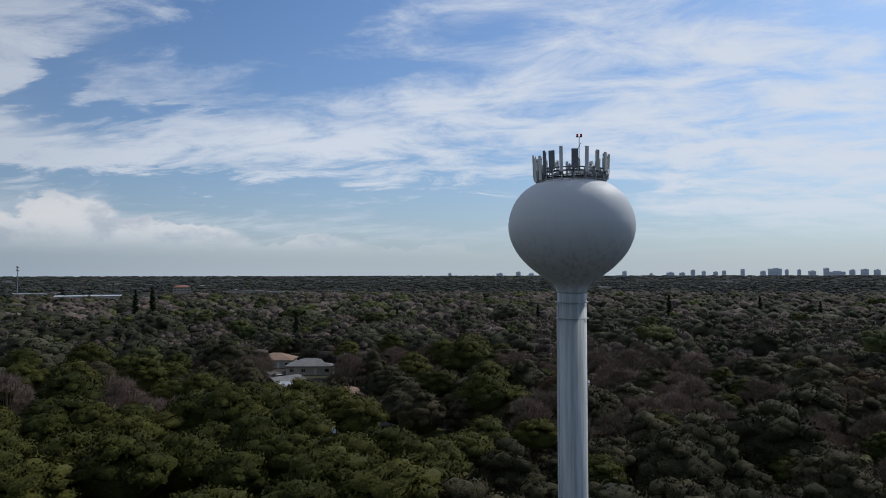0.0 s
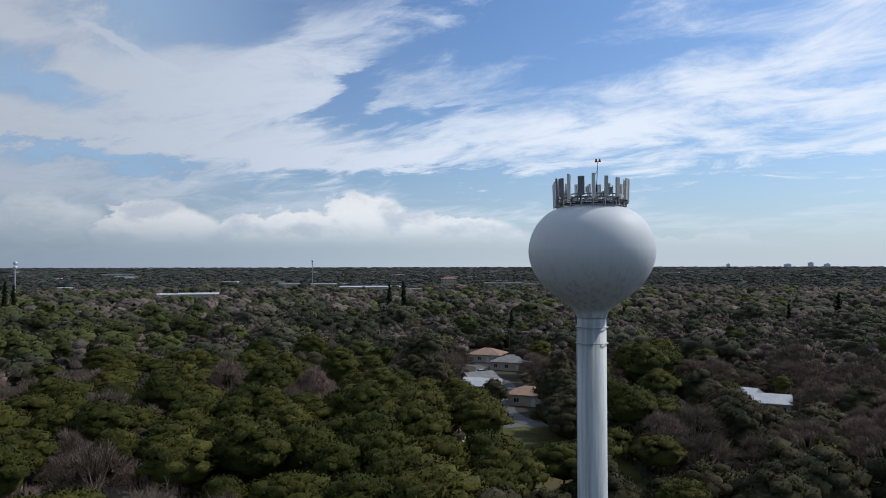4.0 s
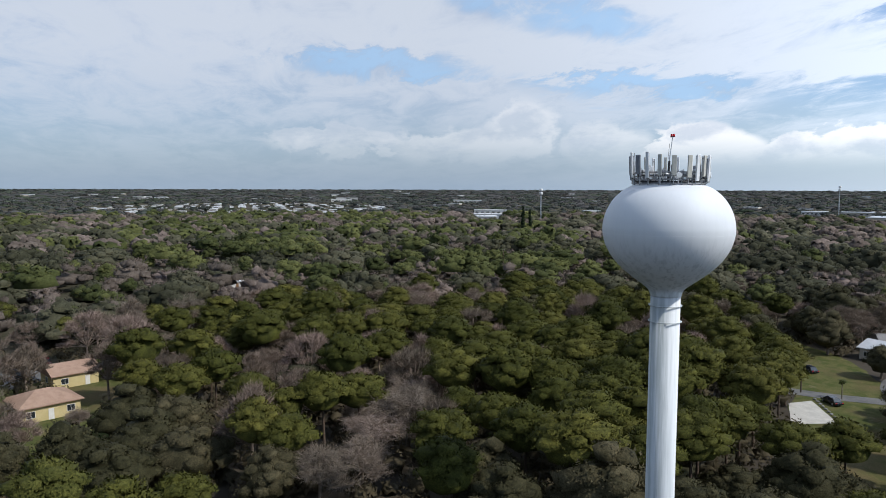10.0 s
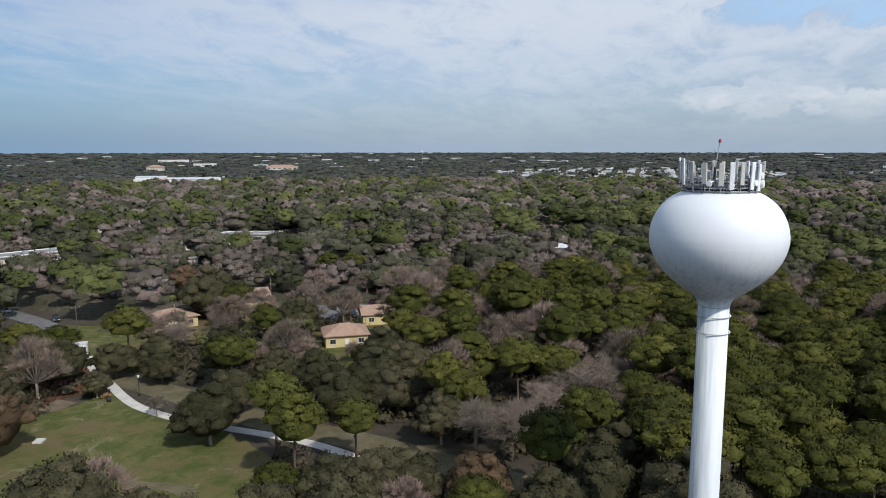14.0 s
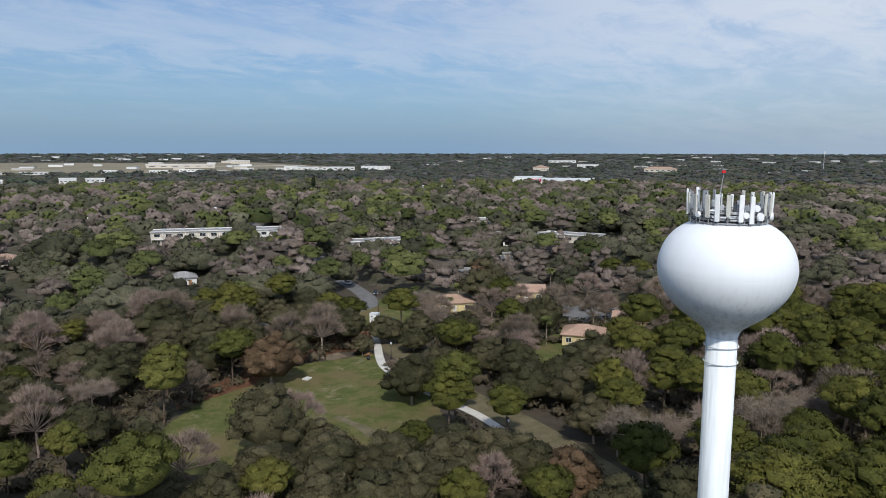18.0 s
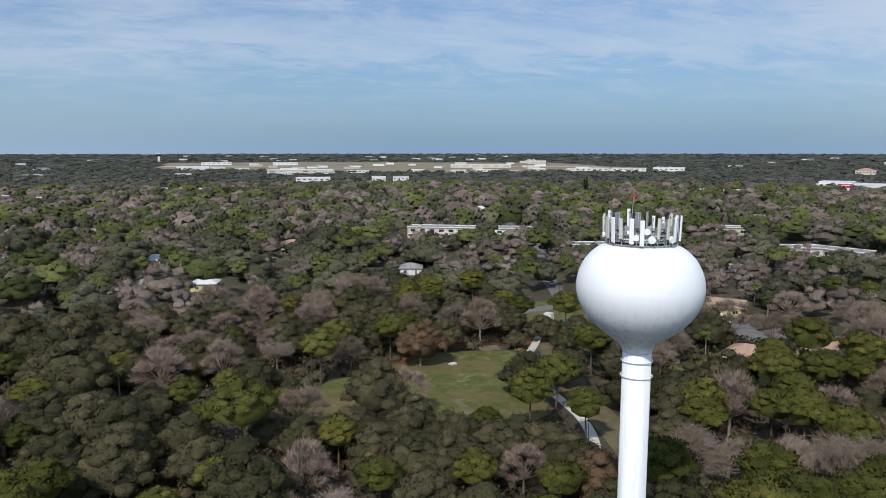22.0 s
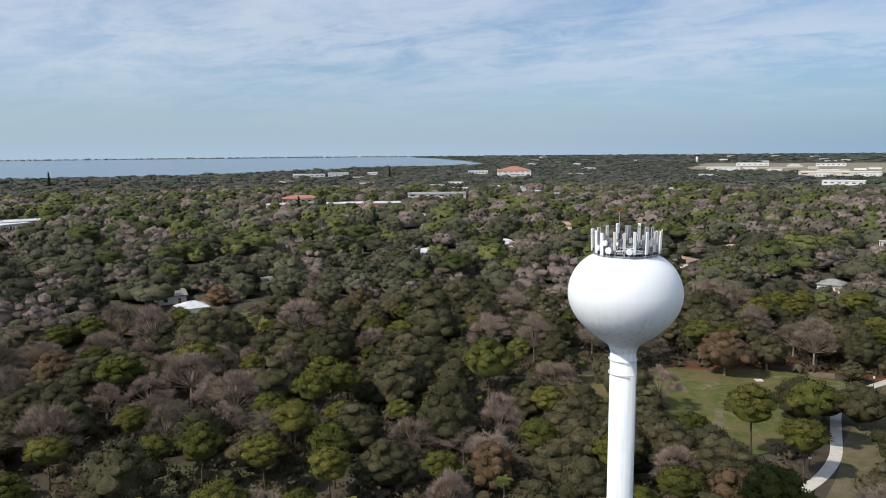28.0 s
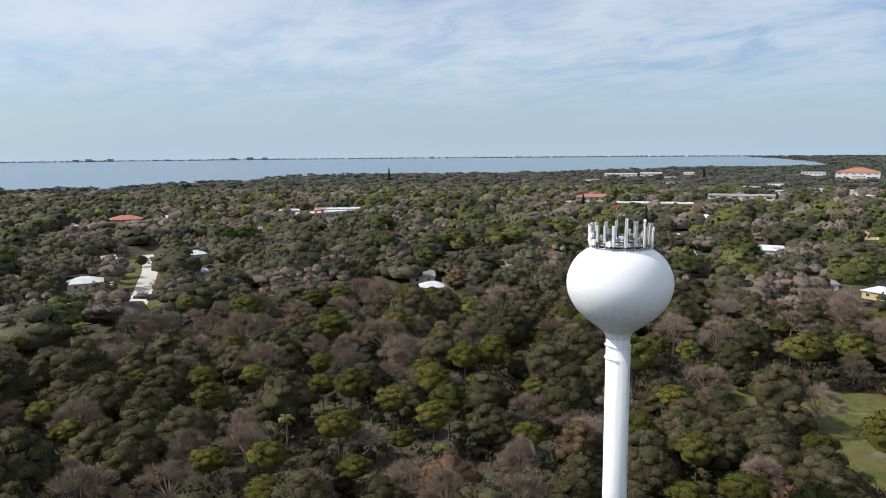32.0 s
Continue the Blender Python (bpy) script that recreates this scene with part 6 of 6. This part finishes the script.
for k in range(8):
    rng = np.random.default_rng(60 + k)
    s = Soup()
    c = (0, 0, rng.uniform(2.8, 4.4))
    s.blob(c, (5.4, 5.4, 2.6), rng, 1, 0.14, 0.1)
    s.leaves(c, (6.0, 6.0, 2.9), 8, 2.0, rng, 1.0, 0.3, 0.0, 0.85, (0.85, 1.12), 3.0)
    LOWLUMP.append(s.arrays())
    s = Soup()
    s.blob((0, 0, 2.0), (6.5, 6.5, 2.2), rng, 1, 0.3, 0.0)
    LOWEST.append(s.arrays())
FARMAT = {"pine": "farpine", "oak": "faroak", "brown": "farbrown"}
# crown colours that carry painted haze, for the outermost rings
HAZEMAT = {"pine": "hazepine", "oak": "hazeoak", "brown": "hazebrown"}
FARLABEL = {"pine": "distant green pine crowns", "oak": "distant dark oak crowns", "brown": "distant brown-grey leafless crowns"}


def far_wood(r0, r1, spacing, shapes, size, keep, mats=None):
    n = int(r1 / spacing) + 1
    rng = np.random.default_rng(int(r0) + 3)
    i, j = np.meshgrid(np.arange(-n, n + 1), np.arange(-n, n + 1))
    x = (i + rng.uniform(-0.42, 0.42, i.shape)).ravel() * spacing
    y = (j + rng.uniform(-0.42, 0.42, j.shape)).ravel() * spacing
    r = np.hypot(x, y)
    ok = (r >= r0) & (r < r1) & (rng.random(len(x)) < keep)
    x, y = x[ok], y[ok]
    ok = free(x, y)
    x, y = x[ok], y[ok]
    soup = {k: Soup() for k in FARMAT}
    tones = {k: [] for k in FARMAT}
    for a, b in zip(x, y):
        k = pick(mixture(a, b))
        k = {"ypine": "pine", "palm": "pine", "bare": "brown", "rust": "brown"}.get(k, k)
        group = shapes[k] if isinstance(shapes, dict) else shapes
        v, f, way_ = group[int(rng.integers(len(group)))]
        t, s = rng.uniform(0, math.tau), size * min(1.8, 0.66 + rng.exponential(0.34))
        c, q = math.cos(t) * s, math.sin(t) * s
        vv = np.empty_like(v)
        vv[:, 0] = v[:, 0] * c - v[:, 1] * q + a
        vv[:, 1] = v[:, 0] * q + v[:, 1] * c + b
        vv[:, 2] = v[:, 2] * min(s ** 0.7, 1.4) * rng.uniform(0.88, 1.08) + rise(a, b)
        c, q = c / s, q / s
        tones[k].append(np.full(len(v), rng.random(), np.float32))
        soup[k].put(vv, f, np.stack([way_[:, 0] * c - way_[:, 1] * q, way_[:, 0] * q + way_[:, 1] * c, way_[:, 2]], 1))
    for k, s in soup.items():
        if s.v:
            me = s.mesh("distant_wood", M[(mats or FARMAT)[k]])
            me.attributes.new("tone", "FLOAT", "POINT").data.foreach_set("value", np.concatenate(tones[k]))
            tagged(new("distant_wood", me), FARLABEL[k], "wood", kind="stuff")


# low growth between the trunks
def understorey():
    rng = np.random.default_rng(21)
    s = Soup()
    for i in range(-33, 34):
        for j in range(-33, 34):
            x, y = (i + rng.uniform(-0.45, 0.45)) * 5.0, (j + rng.uniform(-0.45, 0.45)) * 5.0
            if math.hypot(x, y) > NEAR + 4 or not free(x, y, 0.5)[0]:
                continue
            r, h = rng.uniform(2.0, 3.2), rng.uniform(1.6, 3.8)
            s.blob((x, y, h * 0.25), (r * 0.6, r * 0.6, h * 0.45), rng, 1, 0.25, 0.0)
            s.leaves((x, y, h * 0.35), (r * 1.1, r * 1.1, h * 0.7), 52, 0.46, rng, 1.2, 0.3, 0.0)
    tagged(new("undergrowth", s.mesh("undergrowth", M["shrub"])), "brown and olive undergrowth between the trunks", "undergrowth", kind="stuff")


understorey()


def far_island():
    rng = np.random.default_rng(31)
    s = Soup()
    shore = [(4150, 300), (4280, -500), (4330, -1206), (4190, -2148), (3740, -3002), (3215, -3560), (2700, -4050), (2150, -4330)]
    for (x1, y1), (x2, y2) in zip(shore, shore[1:]):
        n = int(math.hypot(x2 - x1, y2 - y1) / 16)
        for k in range(n):
            u = (k + rng.uniform(0, 1)) / n
            x, y = x1 + (x2 - x1) * u + rng.uniform(-20, 20), y1 + (y2 - y1) * u
            s.blob((x, y, rise(x, y) + 2.5), (15, 15, rng.uniform(4.0, 8.0)), rng, 1, 0.25, -0.2)
    tagged(new("far_island", s.mesh("far_island", M["island"])), "thin wooded barrier island across the bay, haze painted into its colour", "island", kind="stuff")


far_island()
random.seed(5)


def underwood(r0, r1, step, height, name_mat):
    """The closed lower storey of the wood, between and under the crowns."""
    n = int(r1 / step) + 1
    rng = np.random.default_rng(int(r1))
    i, j = np.meshgrid(np.arange(-n, n + 1), np.arange(-n, n + 1), indexing="ij")
    x, y = (i + rng.uniform(-0.3, 0.3, i.shape)) * step, (j + rng.uniform(-0.3, 0.3, i.shape)) * step
    r = np.hypot(x, y)
    ok = (free(x.ravel(), y.ravel(), 5.0).reshape(x.shape)) & (r >= r0) & (r < r1)
    z = np.where(ok, height * rng.uniform(0.7, 1.1, x.shape), -1.0) + rise(x, y)
    idx = np.arange(x.size).reshape(x.shape)
    quad = ok[:-1, :-1] | ok[1:, :-1] | ok[:-1, 1:] | ok[1:, 1:]
    a, b, c, d = idx[:-1, :-1][quad], idx[1:, :-1][quad], idx[1:, 1:][quad], idx[:-1, 1:][quad]
    v = np.stack([x, y, z], -1).reshape(-1, 3)
    tris = np.vstack([np.stack([a, b, c], 1), np.stack([a, c, d], 1)])
    used = np.unique(tris)
    back = np.zeros(len(v), int)
    back[used] = np.arange(len(used))
    me = mesh_np("underwood", v[used], back[tris], M[name_mat])
    me.polygons.foreach_set("use_smooth", np.ones(len(me.polygons), bool))
    tagged(new("underwood", me), "closed brown and olive lower storey of the wood", "wood", kind="stuff")


underwood(NEAR - 6, 330, 5.0, 2.6, "underwood")
underwood(330, 900, 8.0, 3.6, "underwood")
underwood(900, 2300, 22.0, 4.5, "underwood")
far_wood(NEAR, 360, 11.6, LOD, 1.14, 0.99)
far_wood(360, 900, 15.2, LUMP, 1.45, 0.97)
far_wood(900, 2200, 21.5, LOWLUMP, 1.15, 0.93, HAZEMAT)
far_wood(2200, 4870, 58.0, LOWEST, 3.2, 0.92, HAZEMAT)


# ---- cars, posts and small things ----
M["paint_dark"] = material("dark_car_paint", (0.012, 0.013, 0.018), (0.02, 0.021, 0.028), 1.0, 0.2, spec=0.6)
M["paint_white"] = material("white_car_paint", (0.62, 0.63, 0.64), (0.68, 0.69, 0.70), 1.0, 0.25, spec=0.5)
M["paint_red"] = material("red_car_paint", (0.16, 0.01, 0.015), (0.2, 0.015, 0.02), 1.0, 0.22, spec=0.6)
M["paint_yellow"] = material("yellow_car_paint", (0.62, 0.42, 0.02), (0.68, 0.47, 0.03), 1.0, 0.25, spec=0.5)
M["rubber"] = material("tyre_rubber", (0.015, 0.015, 0.015), (0.025, 0.025, 0.025), 4.0, 0.85)
M["teal"] = material("teal_plastic", (0.03, 0.16, 0.17), (0.05, 0.2, 0.2), 1.0, 0.5)
COLOUR = {"paint_dark": "dark", "paint_white": "white", "paint_red": "dark red", "paint_yellow": "yellow"}


def car(x, y, turn, paint, tall=False):
    t = thing("car", f"{COLOUR[paint]} {'pickup van' if tall else 'saloon car'} parked outdoors", "car", at(x, y, 0.12, turn), group="parked cars")
    L, W_, H = (5.3, 1.95, 0.95) if tall else (4.6, 1.8, 0.78)
    bm = bmesh.new()
    prof = [(-L / 2, 0.35), (-L / 2 + 0.06, 0.72), (-L / 2 + 0.7, H + 0.06), (L / 2 - 1.1, H), (L / 2 - 0.12, H - 0.16), (L / 2, 0.45), (L / 2 - 0.1, 0.28), (-L / 2 + 0.1, 0.25)]
    a = [bm.verts.new((px, -W_ / 2, pz)) for px, pz in prof]
    b = [bm.verts.new((px, W_ / 2, pz)) for px, pz in prof]
    bm.faces.new(a), bm.faces.new(b[::-1])
    for i in range(len(prof)):
        bm.faces.new((a[i], b[i], b[(i + 1) % len(prof)], a[(i + 1) % len(prof)]))
    bmesh.ops.bevel(bm, geom=bm.edges[:], offset=0.05, segments=2, affect="EDGES")
    part("body", bm, M[paint], t)
    bm = bmesh.new()
    x0, x1, top = (-0.2, 1.5, 0.78) if tall else (-1.55, 1.15, 0.56)
    lo = [bm.verts.new(p) for p in ((x0 - 0.25, -W_ / 2 + 0.08, H), (x1 + 0.35, -W_ / 2 + 0.08, H), (x1 + 0.35, W_ / 2 - 0.08, H), (x0 - 0.25, W_ / 2 - 0.08, H))]
    hi = [bm.verts.new(p) for p in ((x0 + 0.3, -W_ / 2 + 0.28, H + top), (x1 - 0.45, -W_ / 2 + 0.28, H + top), (x1 - 0.45, W_ / 2 - 0.28, H + top), (x0 + 0.3, W_ / 2 - 0.28, H + top))]
    for i in range(4):
        bm.faces.new((lo[i], lo[(i + 1) % 4], hi[(i + 1) % 4], hi[i]))
    bm.faces.new(hi)
    part("glazing", bm, M["glass"], t, "dark tinted glass")
    part("roof", boxes(((x1 - x0 - 0.7, W_ - 0.5, 0.06), pose((x0 + x1) / 2 - 0.07, 0, H + top + 0.02)), bevel=0.02), M[paint], t)
    for sx_ in (-1, 1):
        for sy_ in (-1, 1):
            bm = bmesh.new()
            bmesh.ops.create_cone(bm, cap_ends=True, segments=16, radius1=0.33, radius2=0.33, depth=0.22, matrix=pose(sx_ * L * 0.31, sy_ * (W_ / 2 - 0.1), 0.32, 90, 0, 0))
            whl = part("wheel", bm, M["rubber"], t)
            bm = bmesh.new()
            bmesh.ops.create_cone(bm, cap_ends=True, segments=12, radius1=0.2, radius2=0.18, depth=0.03, matrix=pose(sx_ * L * 0.31, sy_ * (W_ / 2 + 0.02), 0.32, 90, 0, 0))
            part("rim", bm, M["steel"], whl, "grey metal rim")
    for sy_ in (-1, 1):
        part("headlight", boxes(((0.06, 0.35, 0.14), pose(L / 2 - 0.05, sy_ * 0.6, 0.6))), M["fascia"], t)
        part("tail_light", boxes(((0.06, 0.3, 0.16), pose(-L / 2 + 0.02, sy_ * 0.65, 0.66))), M["red"], t)


for x, y, turn, paint, tall in ((-50, 71.5, 170, "paint_dark", False), (-71, 86, 170, "paint_dark", False), (-114, 174, 20, "paint_white", True), (-93, 147, 60, "paint_white", False),
                                (-114, -86, 60, "paint_dark", False), (-117.5, -88, 60, "paint_dark", False), (-126, -84, 20, "paint_red", False), (-110, -84, 60, "paint_dark", False),
                                (-91, -95, 15, "paint_yellow", False), (-89, -92, 15, "paint_white", False), (-107, -110, 120, "paint_white", False), (-111, -108, 120, "paint_dark", False),
                                (241, -11, -25, "paint_white", True), (261, -18, -25, "paint_white", False), (266, -19, -25, "paint_red", False), (-88, -182, 70, "paint_white", False), (-174, -326, 20, "paint_white", True),
                                (-103, -219, 60, "paint_dark", False), (-84, -160, 50, "paint_dark", False)):
    car(x, y, turn, paint, tall)


def lamp_post(x, y):
    t = thing("lamp_post", "black park lamp post with a lantern head", "lamp post", at(x, y), group="park lamps")
    part("base", lathe([(0.22, 0), (0.2, 0.35), (0.1, 0.5)], 12), M["dark"], t)
    part("pole", tubes(((0, 0, 0.4), (0, 0, 3.5), 0.07, 0.05)), M["dark"], t)
    part("lantern", lathe([(0.12, 3.5), (0.2, 3.6), (0.24, 4.0), (0.2, 4.1)], 10), M["panel_w"], t)
    part("cap", lathe([(0.3, 4.1), (0.2, 4.25), (0.04, 4.4)], 10), M["dark"], t)


lamp_post(-39.5, -97.5)
lamp_post(-23.2, -46.5)
lamp_post(-52, -121)


def picnic_table(x, y, turn):
    t = thing("picnic_table", "small brown timber picnic table on the lawn", "table", at(x, y, 0.05, turn))
    part("tabletop", boxes(*[((1.8, 0.17, 0.05), pose(0, -0.36 + 0.18 * k, 0.75)) for k in range(5)]), M["wood"], t)
    for s in (-1, 1):
        part("bench", boxes(((1.8, 0.28, 0.05), pose(0, 0.75 * s, 0.45))), M["wood"], t)
        part("trestle", boxes(((0.09, 1.6, 0.09), pose(0.6 * s, 0, 0.4)), ((0.09, 0.09, 0.75), pose(0.6 * s, 0.35, 0.37)), ((0.09, 0.09, 0.75), pose(0.6 * s, -0.35, 0.37))), M["wood"], t)


picnic_table(-36.5, -102.5, 40)
bin_ = thing("litter_bin", "black barrel bin beside the picnic table", "bin", at(-35, -100.5))
part("barrel", lathe([(0.35, 0), (0.4, 0.5), (0.36, 0.95)], 16), M["dark"], bin_)
part("lid", lathe([(0.38, 0.95), (0.3, 1.1), (0.1, 1.15)], 16), M["dark"], bin_)
slab = thing("stone_slab", "pale square stone slab on the lawn", "slab", at(-16.6, -98, 0.05, 20))
part("block", boxes(((1.7, 1.4, 0.35), pose(0, 0, 0.17)), bevel=0.05), M["concrete"], slab)

shed = thing("storage_box", "white upright storage container on the verge", "container", at(-58, -127.5, 0.05, 35))
part("body", boxes(((2.3, 2.3, 2.9), pose(0, 0, 1.5)), bevel=0.06), M["panel_w"], shed)
part("door", boxes(((1.0, 0.06, 2.1), pose(0.3, -1.17, 1.2))), M["fascia"], shed)
part("roof", boxes(((2.45, 2.45, 0.12), pose(0, 0, 3.0))), M["whiteroof"], shed)
for k in range(3):
    b_ = thing("waste_bin", "dark teal wheeled bin beside a container", "bin", at(-61.5 - 1.0 * k, -126.2 + 0.5 * k, 0.05, 30), group="wheeled bins")
    part("tub", boxes(((0.6, 0.7, 0.95), pose(0, 0, 0.55)), bevel=0.04), M["teal"] if k else M["dark"], b_)
    part("lid", boxes(((0.64, 0.76, 0.07), pose(0, 0, 1.06)), bevel=0.02), M["dark"], b_)


def utility_pole(x, y, h, turn, arm=True):
    t = thing("utility_pole", "weathered wooden utility pole with a crossarm", "pole", at(x, y, 0, turn), group="utility poles")
    part("pole", tubes(((0, 0, 0), (0, 0, h), 0.16, 0.11)), M["bark"], t)
    if arm:
        part("crossarm", boxes(((0.12, 2.2, 0.14), pose(0, 0, h - 0.5))), M["bark"], t)
        for s in (-0.95, 0.0, 0.95):
            part("insulator", tubes(((0, s, h - 0.43), (0, s, h - 0.2), 0.05)), M["panel_w"], t)


for x, y, h, turn in ((-58, 71.5, 7.5, 30), (-105, -211, 10, 60), (-66, -136, 9.5, 60), (-132, -280, 10, 60), (182, -118, 9, 20), (-250, -150, 9, 10), (-205, -196, 9, 40)):
    utility_pole(x, y, h, turn)
LINE_POLES = [(-330, 58), (-272, 88), (-214, 118), (-156, 148), (-98, 178), (-40, 208), (18, 238)]
for x, y in LINE_POLES:
    utility_pole(x, y, 11.5, 27)
power = thing("power_line", "thin sagging overhead wires between poles", "cable", pose(0, 0, 0))
for (x1, y1), (x2, y2) in zip(LINE_POLES, LINE_POLES[1:]):
    for s in (-0.95, 0.95):
        ox, oy = -0.46 * s, 0.89 * s
        pts = [(x1 + (x2 - x1) * k / 6 + ox, y1 + (y2 - y1) * k / 6 + oy, 11.3 - 1.2 * 4 * (k / 6) * (1 - k / 6)) for k in range(7)]
        bm = bmesh.new()
        rows = [[bm.verts.new((px + 0.035 * a, py, pz + 0.035 * b)) for a, b in ((1, 0), (0, 1), (-1, 0), (0, -1))] for px, py, pz in pts]
        for u, v in zip(rows, rows[1:]):
            for k in range(4):
                bm.faces.new((u[k], u[(k + 1) % 4], v[(k + 1) % 4], v[k]))
        part("wire", bm, M["dark"], power)
# stones along the paved drive
for k in range(9):
    st = thing("border_stone", "grey boulder edging a paved drive", "stone", at(-53 + k * 1.45, 70.3 - k * 0.75, 0.05, k * 50), group="border stones")
    bm = bmesh.new()
    bmesh.ops.create_icosphere(bm, subdivisions=2, radius=0.32, matrix=Matrix.Diagonal((1.2, 0.9, 0.7, 1)))
    for v in bm.verts:
        v.co *= 1 + 0.2 * noise.noise(v.co * 3 + Vector((k, 0, 0)))
        v.co.z += 0.15
    part("stone", bm, M["greyroof"], st)
